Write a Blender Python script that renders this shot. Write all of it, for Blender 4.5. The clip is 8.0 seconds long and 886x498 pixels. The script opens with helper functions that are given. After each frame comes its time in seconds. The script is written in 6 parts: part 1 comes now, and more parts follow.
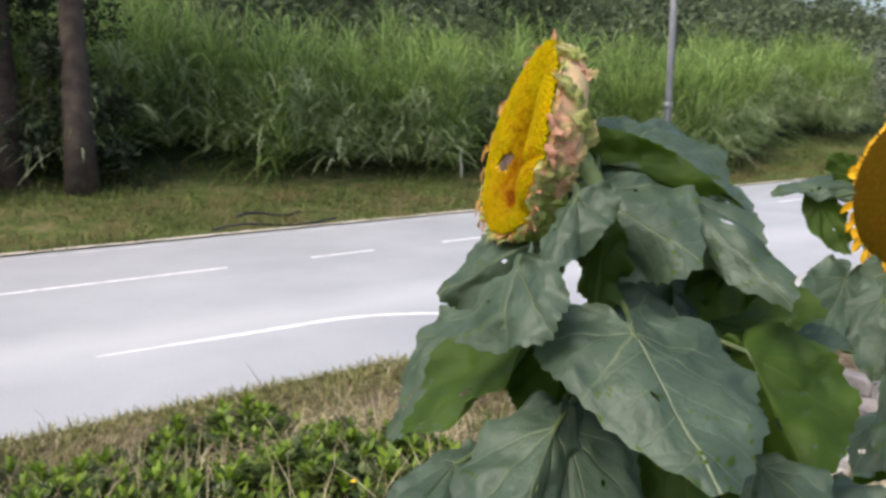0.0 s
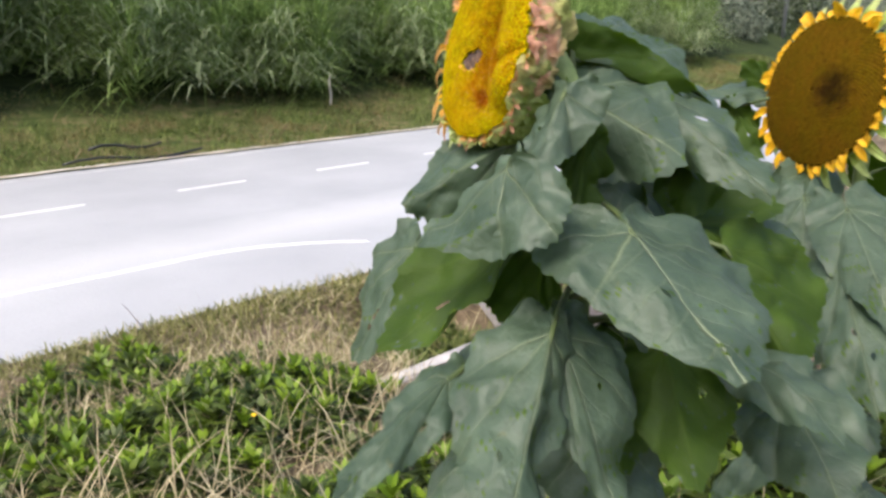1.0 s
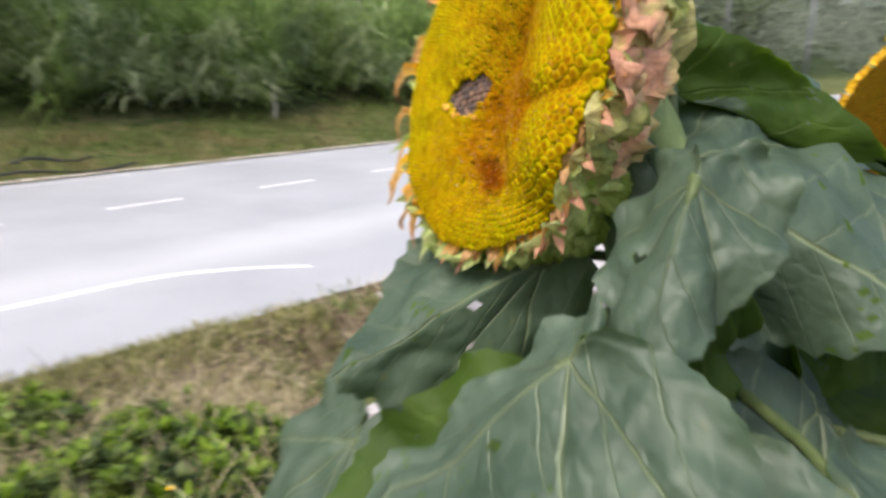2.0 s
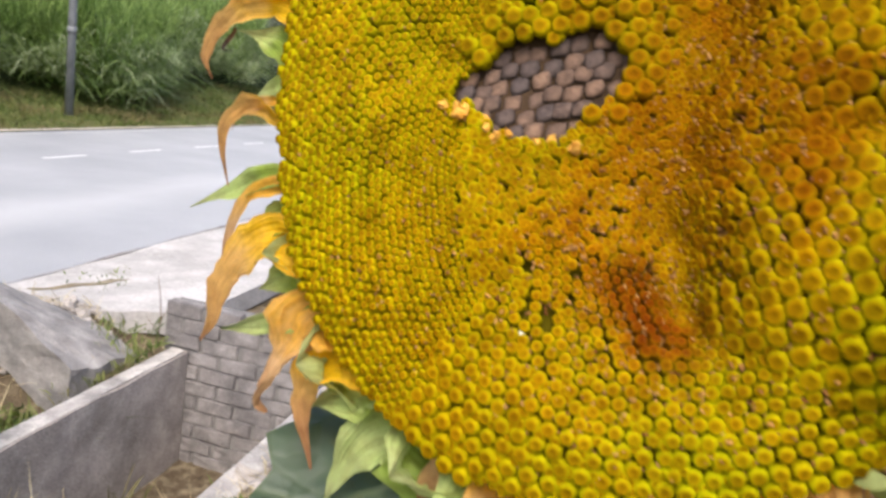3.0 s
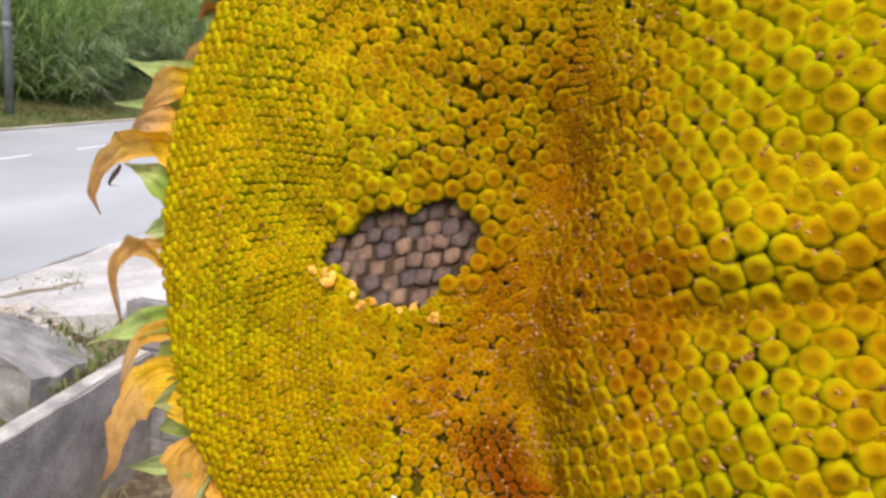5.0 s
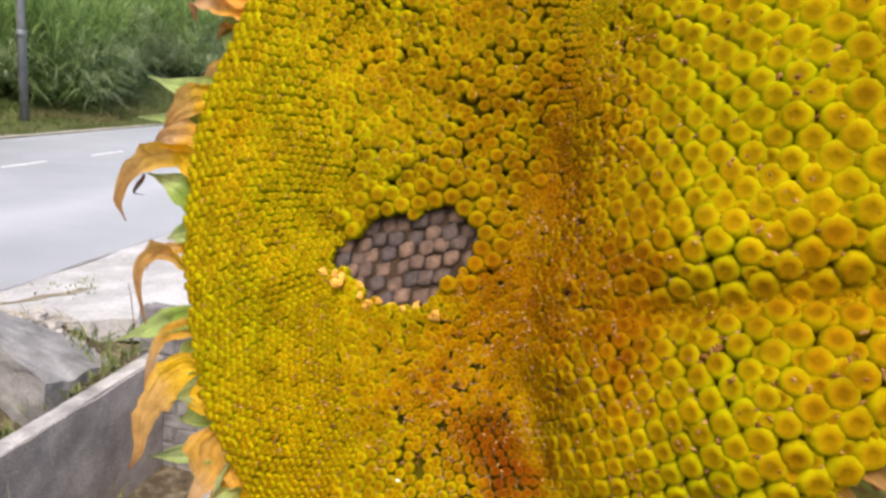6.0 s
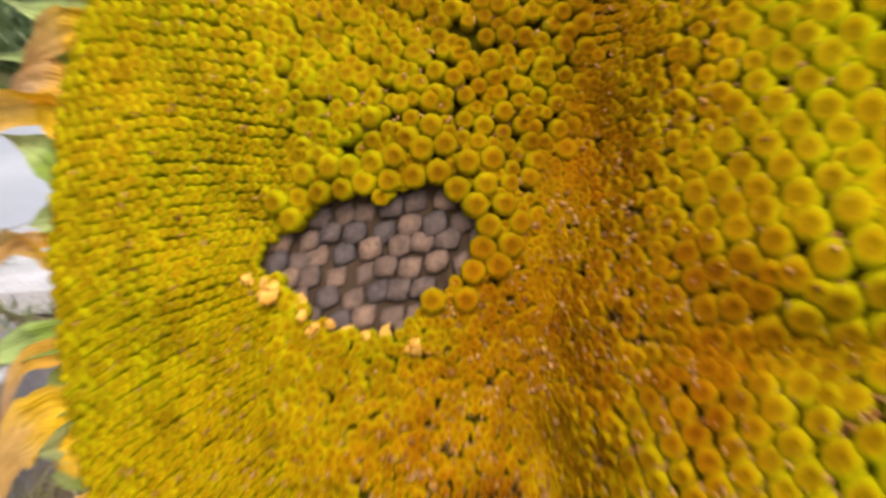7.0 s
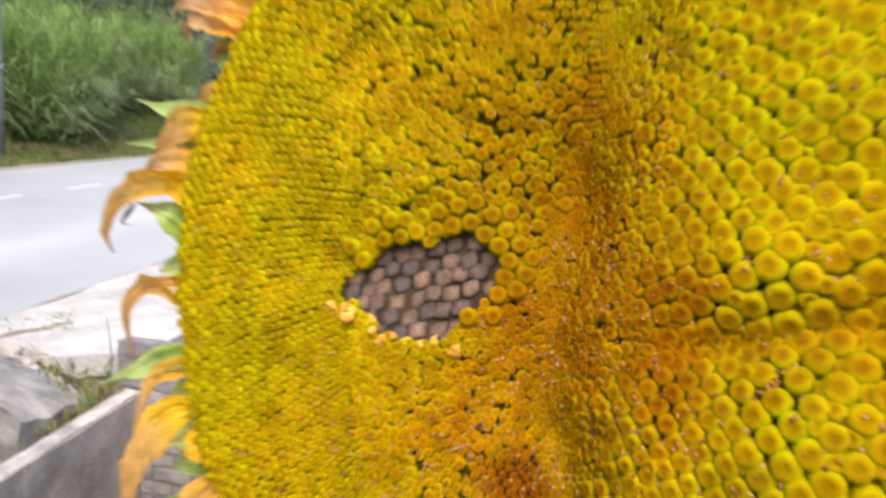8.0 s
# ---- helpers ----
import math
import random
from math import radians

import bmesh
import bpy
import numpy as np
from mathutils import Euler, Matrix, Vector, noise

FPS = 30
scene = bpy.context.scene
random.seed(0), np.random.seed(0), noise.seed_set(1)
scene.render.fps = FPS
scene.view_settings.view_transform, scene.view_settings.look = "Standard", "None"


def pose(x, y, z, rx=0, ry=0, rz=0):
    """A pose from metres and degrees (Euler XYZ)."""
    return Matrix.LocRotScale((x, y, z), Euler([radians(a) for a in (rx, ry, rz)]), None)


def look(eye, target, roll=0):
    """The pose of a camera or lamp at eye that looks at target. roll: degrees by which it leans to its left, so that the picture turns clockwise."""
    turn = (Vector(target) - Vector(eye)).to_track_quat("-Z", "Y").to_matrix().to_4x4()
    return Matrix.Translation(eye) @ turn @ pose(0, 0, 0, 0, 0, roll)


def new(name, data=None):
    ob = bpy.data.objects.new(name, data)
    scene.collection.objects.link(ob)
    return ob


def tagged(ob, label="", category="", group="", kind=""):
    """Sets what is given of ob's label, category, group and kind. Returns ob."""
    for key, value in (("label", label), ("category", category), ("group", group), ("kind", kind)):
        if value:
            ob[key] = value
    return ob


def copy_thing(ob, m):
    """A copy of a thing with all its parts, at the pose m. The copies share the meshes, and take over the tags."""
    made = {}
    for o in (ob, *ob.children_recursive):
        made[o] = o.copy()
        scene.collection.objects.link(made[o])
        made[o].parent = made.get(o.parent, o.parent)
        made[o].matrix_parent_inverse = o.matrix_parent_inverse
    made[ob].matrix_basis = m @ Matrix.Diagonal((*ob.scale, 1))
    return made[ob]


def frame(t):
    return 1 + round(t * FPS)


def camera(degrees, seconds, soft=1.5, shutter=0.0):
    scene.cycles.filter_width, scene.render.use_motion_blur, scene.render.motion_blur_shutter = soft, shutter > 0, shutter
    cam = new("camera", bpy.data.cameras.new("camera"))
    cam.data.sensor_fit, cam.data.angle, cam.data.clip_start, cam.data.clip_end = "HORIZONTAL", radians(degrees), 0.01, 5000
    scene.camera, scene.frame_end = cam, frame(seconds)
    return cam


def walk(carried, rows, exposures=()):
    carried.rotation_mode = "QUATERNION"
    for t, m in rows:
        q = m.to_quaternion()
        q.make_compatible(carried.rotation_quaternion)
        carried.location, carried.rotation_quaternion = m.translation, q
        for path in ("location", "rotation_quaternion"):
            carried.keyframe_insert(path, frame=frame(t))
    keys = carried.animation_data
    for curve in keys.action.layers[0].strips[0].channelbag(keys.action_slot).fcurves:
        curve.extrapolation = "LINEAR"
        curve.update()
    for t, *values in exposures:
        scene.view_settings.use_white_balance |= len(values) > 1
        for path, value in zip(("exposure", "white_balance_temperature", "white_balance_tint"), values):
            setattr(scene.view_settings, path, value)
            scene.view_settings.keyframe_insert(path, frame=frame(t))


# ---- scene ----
cam = camera(61.9, 8.0, soft=2.9, shutter=0.5)
PATH = [
    (0, (0.126, -0.074, 2.605), (0.013, 1.886, 2.226), -0.2),
    (0.5, (0.069, -0.068, 2.606), (0.122, 1.891, 2.203), 0.2),
    (1, (-0.006, -0.012, 2.565), (0.226, 1.892, 1.996), -0.1),
    (1.5, (0.038, 0.28, 2.563), (0.142, 2.217, 2.076), 0.1),
    (1.7, (0.047, 0.355, 2.568), (0.191, 2.284, 2.06), -0.3),
    (2.8, (0.014, 0.84, 2.518), (1.237, 2.361, 2.082), 8.6),
    (3, (0.015, 0.859, 2.522), (1.324, 2.313, 2.105), 8.6),
    (3.2, (0.018, 0.873, 2.525), (1.335, 2.32, 2.106), 9.4),
    (3.5, (0.02, 0.882, 2.537), (1.396, 2.281, 2.145), 9.2),
    (4, (0.025, 0.882, 2.546), (1.384, 2.286, 2.118), 7.6),
    (4.5, (0.034, 0.87, 2.566), (1.434, 2.223, 2.108), 7.2),
    (4.7, (0.033, 0.86, 2.57), (1.427, 2.217, 2.106), 6.4),
    (6, (0.021, 0.835, 2.577), (1.379, 2.23, 2.122), 5.5),
    (6.5, (0.02, 0.832, 2.578), (1.395, 2.215, 2.135), 5.6),
    (6.8, (0.028, 0.838, 2.576), (1.407, 2.203, 2.092), 5.1),
    (7, (0.06, 0.888, 2.567), (1.528, 2.142, 2.046), 6.7),
    (7.2, (0.066, 0.897, 2.569), (1.564, 2.101, 2.018), 7.3),
    (7.5, (0.067, 0.896, 2.564), (1.559, 2.129, 2.064), 7.2),
    (8, (0.024, 0.852, 2.573), (1.425, 2.229, 2.199), 5.0),
]
walk(cam, [(t, look(eye, target, roll)) for t, eye, target, roll in PATH], [(0, 0.80), (0.6, 0.96), (1.0, 1.08), (1.7, 1.06), (3.0, 0.89), (6.6, 0.85), (7.5, 0.89), (8, 1.06)])

# ---- light ----
world = bpy.data.worlds.new("sky")
scene.world = world
world.use_nodes = True
sky = world.node_tree.nodes.new("ShaderNodeTexSky")
sky.sky_type, sky.sun_disc = "NISHITA", False
sky.sun_elevation, sky.sun_rotation = radians(54), radians(226)
sky.air_density, sky.dust_density, sky.ozone_density = 1.0, 5.0, 1.0
background = world.node_tree.nodes["Background"]
background.inputs["Strength"].default_value = 0.15
world.node_tree.links.new(sky.outputs[0], background.inputs["Color"])
sun = new("sun", bpy.data.lights.new("sun", "SUN"))
sun.data.energy, sun.data.angle, sun.data.color = 1.25, radians(25), (1.0, 0.95, 0.88)
sun.matrix_world = look((0, 0, 20), (0.72 * 14.5, 0.69 * 14.5, 0))


# ---- materials ----
def nodes_of(name):
    m = bpy.data.materials.new(name)
    m.use_nodes = True
    t = m.node_tree
    return m, t, t.nodes["Principled BSDF"]


def noise_node(t, coords, scale, detail=4.0, rough=0.55):
    n = t.nodes.new("ShaderNodeTexNoise")
    n.inputs["Scale"].default_value, n.inputs["Detail"].default_value = scale, detail
    n.inputs["Roughness"].default_value = rough
    t.links.new(coords, n.inputs["Vector"])
    return n


def ramp_node(t, value, stops):
    r = t.nodes.new("ShaderNodeValToRGB")
    el = r.color_ramp.elements
    while len(el) < len(stops):
        el.new(0.5)
    for e, (p, c) in zip(el, stops):
        e.position, e.color = p, (*c, 1)
    t.links.new(value, r.inputs["Fac"])
    return r


def mix_node(t, fac, a, b, mode="MIX"):
    n = t.nodes.new("ShaderNodeMix")
    n.data_type, n.blend_type = "RGBA", mode
    for value, socket in ((fac, n.inputs[0]), (a, n.inputs[6]), (b, n.inputs[7])):
        if isinstance(value, bpy.types.NodeSocket):
            t.links.new(value, socket)
        elif isinstance(value, tuple):
            socket.default_value = (*value, 1)
        else:
            socket.default_value = value
    return n.outputs[2]


def math_node(t, op, a, b=0.0, clamp=False):
    n = t.nodes.new("ShaderNodeMath")
    n.operation, n.use_clamp = op, clamp
    for value, socket in ((a, n.inputs[0]), (b, n.inputs[1])):
        if isinstance(value, bpy.types.NodeSocket):
            t.links.new(value, socket)
        else:
            socket.default_value = value
    return n.outputs[0]


def bump(t, shader, height, strength, distance):
    b = t.nodes.new("ShaderNodeBump")
    b.inputs["Strength"].default_value, b.inputs["Distance"].default_value = strength, distance
    t.links.new(height, b.inputs["Height"])
    t.links.new(b.outputs[0], shader.inputs["Normal"])


def surface(name, stops, scale, rough=0.8, fine=0.0, relief=0.0, relief_scale=0.0, stain=None, stain_scale=1.0, spec=0.4, through_light=0.0):
    """A surface with a colour that varies at two scales, and fine relief. through_light: share of light that passes a leaf."""
    m, t, p = nodes_of(name)
    at = t.nodes.new("ShaderNodeNewGeometry").outputs["Position"]
    col = ramp_node(t, noise_node(t, at, scale, 6).outputs["Fac"], stops).outputs["Color"]
    if stain:
        mask = ramp_node(t, noise_node(t, at, stain_scale, 5, 0.65).outputs["Fac"], [(0.45, (0, 0, 0)), (0.68, (1, 1, 1))]).outputs["Color"]
        col = mix_node(t, mask, col, stain)
    if fine:
        grain = noise_node(t, at, scale * 14, 3).outputs["Fac"]
        col = mix_node(t, fine, col, grain, "OVERLAY")
    t.links.new(col, p.inputs["Base Color"])
    p.inputs["Roughness"].default_value = rough
    p.inputs["Specular IOR Level"].default_value = spec
    if relief:
        bump(t, p, noise_node(t, at, relief_scale or scale * 6, 6).outputs["Fac"], 0.8, relief)
    if through_light:
        leafy(t, p, col, through_light)
    return m


def leafy(t, p, col, share):
    """Lets part of the light pass through a thin leaf."""
    thin = t.nodes.new("ShaderNodeBsdfTranslucent")
    bright = mix_node(t, 0.75, col, (0.30, 0.52, 0.02))
    t.links.new(bright, thin.inputs["Color"])
    both = t.nodes.new("ShaderNodeMixShader")
    both.inputs["Fac"].default_value = share
    t.links.new(p.outputs[0], both.inputs[1])
    t.links.new(thin.outputs[0], both.inputs[2])
    t.links.new(both.outputs[0], t.nodes["Material Output"].inputs["Surface"])


def blade_surface(name, low, high, rough=0.6, share=0.25, dry=None):
    """Foliage made of many pieces: each piece has its own tone; dry: the colour of withered patches."""
    m, t, p = nodes_of(name)
    g = t.nodes.new("ShaderNodeNewGeometry")
    col = ramp_node(t, g.outputs["Random Per Island"], [(0.0, low), (0.6, tuple((a + b) / 2 for a, b in zip(low, high))), (1.0, high)]).outputs["Color"]
    patch = noise_node(t, g.outputs["Position"], 0.35, 3).outputs["Fac"]
    col = mix_node(t, patch, mix_node(t, 0.28, col, (0, 0, 0)), col)
    if dry:
        mask = ramp_node(t, noise_node(t, g.outputs["Position"], 0.7, 5, 0.6).outputs["Fac"], [(0.47, (0, 0, 0)), (0.60, (0.85, 0.85, 0.85))]).outputs["Color"]
        col = mix_node(t, mask, col, mix_node(t, 0.7, col, dry))
    t.links.new(col, p.inputs["Base Color"])
    p.inputs["Roughness"].default_value = rough
    p.inputs["Specular IOR Level"].default_value = 0.3
    if share:
        thin = t.nodes.new("ShaderNodeBsdfTranslucent")
        t.links.new(col, thin.inputs["Color"])
        both = t.nodes.new("ShaderNodeMixShader")
        both.inputs["Fac"].default_value = share
        t.links.new(p.outputs[0], both.inputs[1])
        t.links.new(thin.outputs[0], both.inputs[2])
        t.links.new(both.outputs[0], t.nodes["Material Output"].inputs["Surface"])
    return m


def asphalt_material():
    """Pale worn asphalt: fine chippings, broad stains, and glare painted as a pale band on the near lane."""
    m, t, p = nodes_of("asphalt")
    at = t.nodes.new("ShaderNodeNewGeometry").outputs["Position"]
    col = ramp_node(t, noise_node(t, at, 0.35, 6).outputs["Fac"], [(0.3, (0.31, 0.318, 0.338)), (0.7, (0.415, 0.423, 0.444))]).outputs["Color"]
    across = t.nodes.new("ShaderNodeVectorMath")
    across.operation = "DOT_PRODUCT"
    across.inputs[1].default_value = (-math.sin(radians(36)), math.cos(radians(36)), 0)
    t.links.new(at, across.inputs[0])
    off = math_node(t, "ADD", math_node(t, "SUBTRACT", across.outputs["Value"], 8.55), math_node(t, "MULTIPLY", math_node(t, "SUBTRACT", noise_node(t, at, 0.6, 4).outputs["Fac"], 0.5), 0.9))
    glare_band = math_node(t, "SUBTRACT", 1.0, math_node(t, "MULTIPLY", math_node(t, "ABSOLUTE", off), 1.0), True)
    col = mix_node(t, math_node(t, "MULTIPLY", glare_band, 0.6), col, (0.52, 0.526, 0.54))
    grit = ramp_node(t, noise_node(t, at, 45, 3).outputs["Fac"], [(0.35, (0.80, 0.80, 0.80)), (0.6, (1, 1, 1))]).outputs["Color"]
    col = mix_node(t, 0.6, col, grit, "MULTIPLY")
    t.links.new(col, p.inputs["Base Color"])
    p.inputs["Roughness"].default_value = 0.6
    bump(t, p, noise_node(t, at, 90, 6).outputs["Fac"], 0.8, 0.004)
    return m


ASPHALT = asphalt_material()
PAINT = surface("road_paint", [(0.3, (0.72, 0.72, 0.71)), (0.6, (0.82, 0.82, 0.81))], 3, 0.6, 0.1, 0.001, 60, (0.55, 0.55, 0.54), 5)
FADED = surface("faded_road_paint", [(0.35, (0.42, 0.42, 0.42)), (0.65, (0.66, 0.655, 0.645))], 2.2, 0.7, 0.3, 0.001, 60, (0.40, 0.40, 0.405), 1.5)
GRIT = surface("roadside_grit", [(0.3, (0.42, 0.37, 0.31)), (0.7, (0.62, 0.57, 0.50))], 5, 0.95, 0.3, 0.004, 40, (0.32, 0.29, 0.19), 2.0)
CONCRETE = surface("concrete", [(0.3, (0.27, 0.255, 0.25)), (0.65, (0.43, 0.405, 0.40))], 1.6, 0.9, 0.3, 0.006, 25, (0.27, 0.25, 0.24), 0.9)
APRON = surface("apron_concrete", [(0.3, (0.36, 0.345, 0.335)), (0.65, (0.53, 0.51, 0.50))], 1.8, 0.9, 0.35, 0.010, 22, (0.33, 0.315, 0.305), 1.1)
DARKCON = surface("damp_concrete", [(0.3, (0.29, 0.258, 0.24)), (0.65, (0.46, 0.415, 0.39))], 4.5, 0.9, 0.6, 0.012, 40, (0.23, 0.205, 0.19), 2.4)
BRICK = surface("grey_brick", [(0.3, (0.17, 0.155, 0.155)), (0.7, (0.34, 0.315, 0.31))], 4.5, 0.9, 0.45, 0.012, 40, (0.13, 0.12, 0.12), 3.0)
MORTAR = surface("mortar", [(0.3, (0.13, 0.125, 0.12)), (0.7, (0.25, 0.235, 0.23))], 6, 0.95, 0.3, 0.006, 50)
SOIL = surface("soil", [(0.3, (0.13, 0.10, 0.07)), (0.5, (0.22, 0.18, 0.12)), (0.7, (0.32, 0.27, 0.19))], 2.5, 0.95, 0.4, 0.02, 18, (0.10, 0.12, 0.04), 0.7)
POLE = surface("galvanised_steel", [(0.3, (0.13, 0.14, 0.15)), (0.7, (0.20, 0.21, 0.225))], 4, 0.5, 0.1)
HOSE = surface("black_hose", [(0.3, (0.012, 0.012, 0.014)), (0.7, (0.03, 0.03, 0.035))], 4, 0.45)
TALL = blade_surface("tall_grass", (0.105, 0.19, 0.042), (0.49, 0.65, 0.215), 0.6, 0.5)
PALE = blade_surface("pale_cane_leaves", (0.22, 0.30, 0.12), (0.60, 0.67, 0.42), 0.5, 0.4)
VERGE = blade_surface("verge_grass", (0.055, 0.095, 0.018), (0.26, 0.31, 0.085), dry=(0.24, 0.165, 0.085))
YOUNG = blade_surface("young_shrub_leaves", (0.10, 0.18, 0.012), (0.26, 0.38, 0.03), 0.45, 0.35)
DEADGRASS = blade_surface("dead_grass", (0.07, 0.05, 0.03), (0.34, 0.25, 0.14), 0.9, 0.2)
BANKGRASS = blade_surface("bank_grass", (0.10, 0.12, 0.03), (0.42, 0.40, 0.15), 0.7, 0.3)
STRAW = blade_surface("dry_grass", (0.34, 0.27, 0.15), (0.76, 0.66, 0.44), 0.8, 0.3)
SHRUB = blade_surface("shrub_leaves", (0.022, 0.040, 0.010), (0.13, 0.18, 0.030), 0.45)
# Paled towards grey: distance haze is painted into the leaf colour.
HAZEWOOD = blade_surface("far_woods", (0.15, 0.185, 0.13), (0.34, 0.38, 0.29), 0.7, 0.4)
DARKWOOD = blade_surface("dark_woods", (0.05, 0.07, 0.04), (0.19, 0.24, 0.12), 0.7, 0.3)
WEATHERED = surface("weathered_concrete", [(0.3, (0.18, 0.165, 0.16)), (0.65, (0.38, 0.355, 0.34))], 5.0, 0.95, 0.5, 0.012, 30, (0.20, 0.19, 0.185), 3.2)
# Near-black copy of the hill leaves: tree shade is put into the colour.
SHADEWOOD = blade_surface("shaded_undergrowth_leaves", (0.012, 0.020, 0.010), (0.06, 0.085, 0.035), 0.6, 0.2)
BARK = surface("bark", [(0.3, (0.03, 0.022, 0.018)), (0.7, (0.09, 0.07, 0.055))], 3, 0.95, 0.3, 0.02, 12)


def earth_material():
    """Brown litter on the bank, grassy earth on the far verge and dark undergrowth on the hill."""
    m, t, p = nodes_of("earth")
    at = t.nodes.new("ShaderNodeNewGeometry").outputs["Position"]
    across = t.nodes.new("ShaderNodeVectorMath")
    across.operation = "DOT_PRODUCT"
    across.inputs[1].default_value = (-math.sin(radians(36)), math.cos(radians(36)), 0)
    t.links.new(at, across.inputs[0])
    fray = math_node(t, "MULTIPLY", math_node(t, "SUBTRACT", noise_node(t, at, 0.8, 5).outputs["Fac"], 0.5), 3.0)
    n = math_node(t, "ADD", across.outputs["Value"], fray)
    bank = ramp_node(t, noise_node(t, at, 6, 6, 0.7).outputs["Fac"], [(0.3, (0.05, 0.035, 0.022)), (0.5, (0.13, 0.10, 0.065)), (0.72, (0.34, 0.28, 0.19))]).outputs["Color"]
    verge = ramp_node(t, noise_node(t, at, 2.2, 7, 0.7).outputs["Fac"], [(0.3, (0.035, 0.055, 0.014)), (0.5, (0.085, 0.105, 0.030)), (0.7, (0.20, 0.15, 0.085))]).outputs["Color"]
    hill = ramp_node(t, noise_node(t, at, 1.2, 6, 0.7).outputs["Fac"], [(0.3, (0.012, 0.02, 0.008)), (0.7, (0.05, 0.07, 0.022))]).outputs["Color"]
    col = mix_node(t, math_node(t, "SUBTRACT", n, 10.0, True), bank, verge)
    col = mix_node(t, math_node(t, "MULTIPLY", math_node(t, "SUBTRACT", n, 19.0), 0.7, True), col, hill)
    t.links.new(col, p.inputs["Base Color"])
    p.inputs["Roughness"].default_value = 0.95
    p.inputs["Specular IOR Level"].default_value = 0.15
    bump(t, p, noise_node(t, at, 25, 6, 0.7).outputs["Fac"], 0.9, 0.03)
    return m


EARTH = earth_material()
MORTARCAP = surface("mortar_cap", [(0.35, (0.30, 0.28, 0.27)), (0.6, (0.52, 0.49, 0.465))], 4, 0.95, 0.4, 0.01, 30, (0.17, 0.165, 0.16), 2.4)
RUBBLE = surface("rubble", [(0.3, (0.30, 0.27, 0.25)), (0.7, (0.52, 0.48, 0.45))], 8, 0.95, 0.3, 0.01, 40)


# ---- mesh helpers ----
def link_mesh(name, verts, faces, material, smooth=False):
    me = bpy.data.meshes.new(name)
    me.from_pydata([tuple(v) for v in verts], [], faces)
    if smooth:
        me.polygons.foreach_set("use_smooth", [True] * len(me.polygons))
    me.materials.append(material)
    me.update()
    return me


def from_arrays(name, verts, quads, material, smooth=True):
    """A mesh from big arrays of corners and four-sided faces."""
    me = bpy.data.meshes.new(name)
    verts, quads = np.asarray(verts, np.float32), np.asarray(quads, np.int32)
    me.vertices.add(len(verts))
    me.vertices.foreach_set("co", verts.ravel())
    me.loops.add(quads.size)
    me.loops.foreach_set("vertex_index", quads.ravel())
    me.polygons.add(len(quads))
    me.polygons.foreach_set("loop_start", np.arange(0, quads.size, 4, dtype=np.int32))
    me.polygons.foreach_set("use_smooth", np.full(len(quads), smooth))
    me.materials.append(material)
    me.update(calc_edges=True)
    me.validate()
    return me


def part(name, me, parent, label=""):
    """One mesh as a part of a thing, left where it is in the world."""
    ob = new(name, me)
    ob.parent = parent
    ob.matrix_parent_inverse = parent.matrix_world.inverted()
    if label:
        ob["label"] = label
    return ob


def thing(name, at, label, category, group="", kind=""):
    ob = new(name)
    ob.empty_display_size = 0.1
    ob.location = at
    bpy.context.view_layer.update()
    return tagged(ob, label, category, group, kind)


def box_mesh(name, size, material, bevel=0.01, rough=0.0, cuts=0, seed=0):
    """A box with worn edges, its corner at 0; rough: how far the corners wander."""
    bm = bmesh.new()
    bmesh.ops.create_cube(bm, size=1)
    bmesh.ops.scale(bm, vec=size, verts=bm.verts)
    bmesh.ops.translate(bm, vec=[v / 2 for v in size], verts=bm.verts)
    if cuts:
        bmesh.ops.subdivide_edges(bm, edges=bm.edges, cuts=cuts, use_grid_fill=True)
    if rough:
        rnd = random.Random(seed)
        for v in bm.verts:
            v.co += Vector([rnd.uniform(-rough, rough) for _ in range(3)])
    if bevel:
        sharp = [e for e in bm.edges if len(e.link_faces) == 2 and e.calc_face_angle() > 0.9]
        bmesh.ops.bevel(bm, geom=sharp, offset=bevel, segments=2, affect="EDGES")
    me = bpy.data.meshes.new(name)
    bm.to_mesh(me)
    bm.free()
    me.materials.append(material)
    return me


def tube_mesh(name, points, radii, material, sides=10):
    pts = [Vector(p) for p in points]
    verts, faces = [], []
    for i, p in enumerate(pts):
        way = (pts[min(i + 1, len(pts) - 1)] - pts[max(i - 1, 0)]).normalized()
        a = way.orthogonal().normalized() if i == 0 else (a - way * a.dot(way)).normalized()
        b = way.cross(a)
        for k in range(sides):
            w = 2 * math.pi * k / sides
            verts.append(p + (a * math.cos(w) + b * math.sin(w)) * radii[min(i, len(radii) - 1)])
    for i in range(len(pts) - 1):
        for k in range(sides):
            faces.append((i * sides + k, i * sides + (k + 1) % sides, (i + 1) * sides + (k + 1) % sides, (i + 1) * sides + k))
    faces += [tuple(range(sides))[::-1], tuple(range((len(pts) - 1) * sides, len(pts) * sides))]
    return link_mesh(name, verts, faces, material, True)


# ---- plan: s runs along the road, n across it, away from the flowers ----
TURN = radians(36.0)
CS, SN = math.cos(TURN), math.sin(TURN)
EDGE_NEAR, LINE_NEAR, LINE_MID, EDGE_FAR = 6.25, 8.08, 11.83, 14.97
WALL_A, WALL_B, DRAIN_0, DRAIN_1 = 2.73, 4.05, 3.7, 6.15


def plan(s, n, z=0.0):
    return Vector((CS * s - SN * n, SN * s + CS * n, z))


def step(a, b, x):
    k = min(1.0, max(0.0, (x - a) / (b - a)))
    return k * k * (3 - 2 * k)


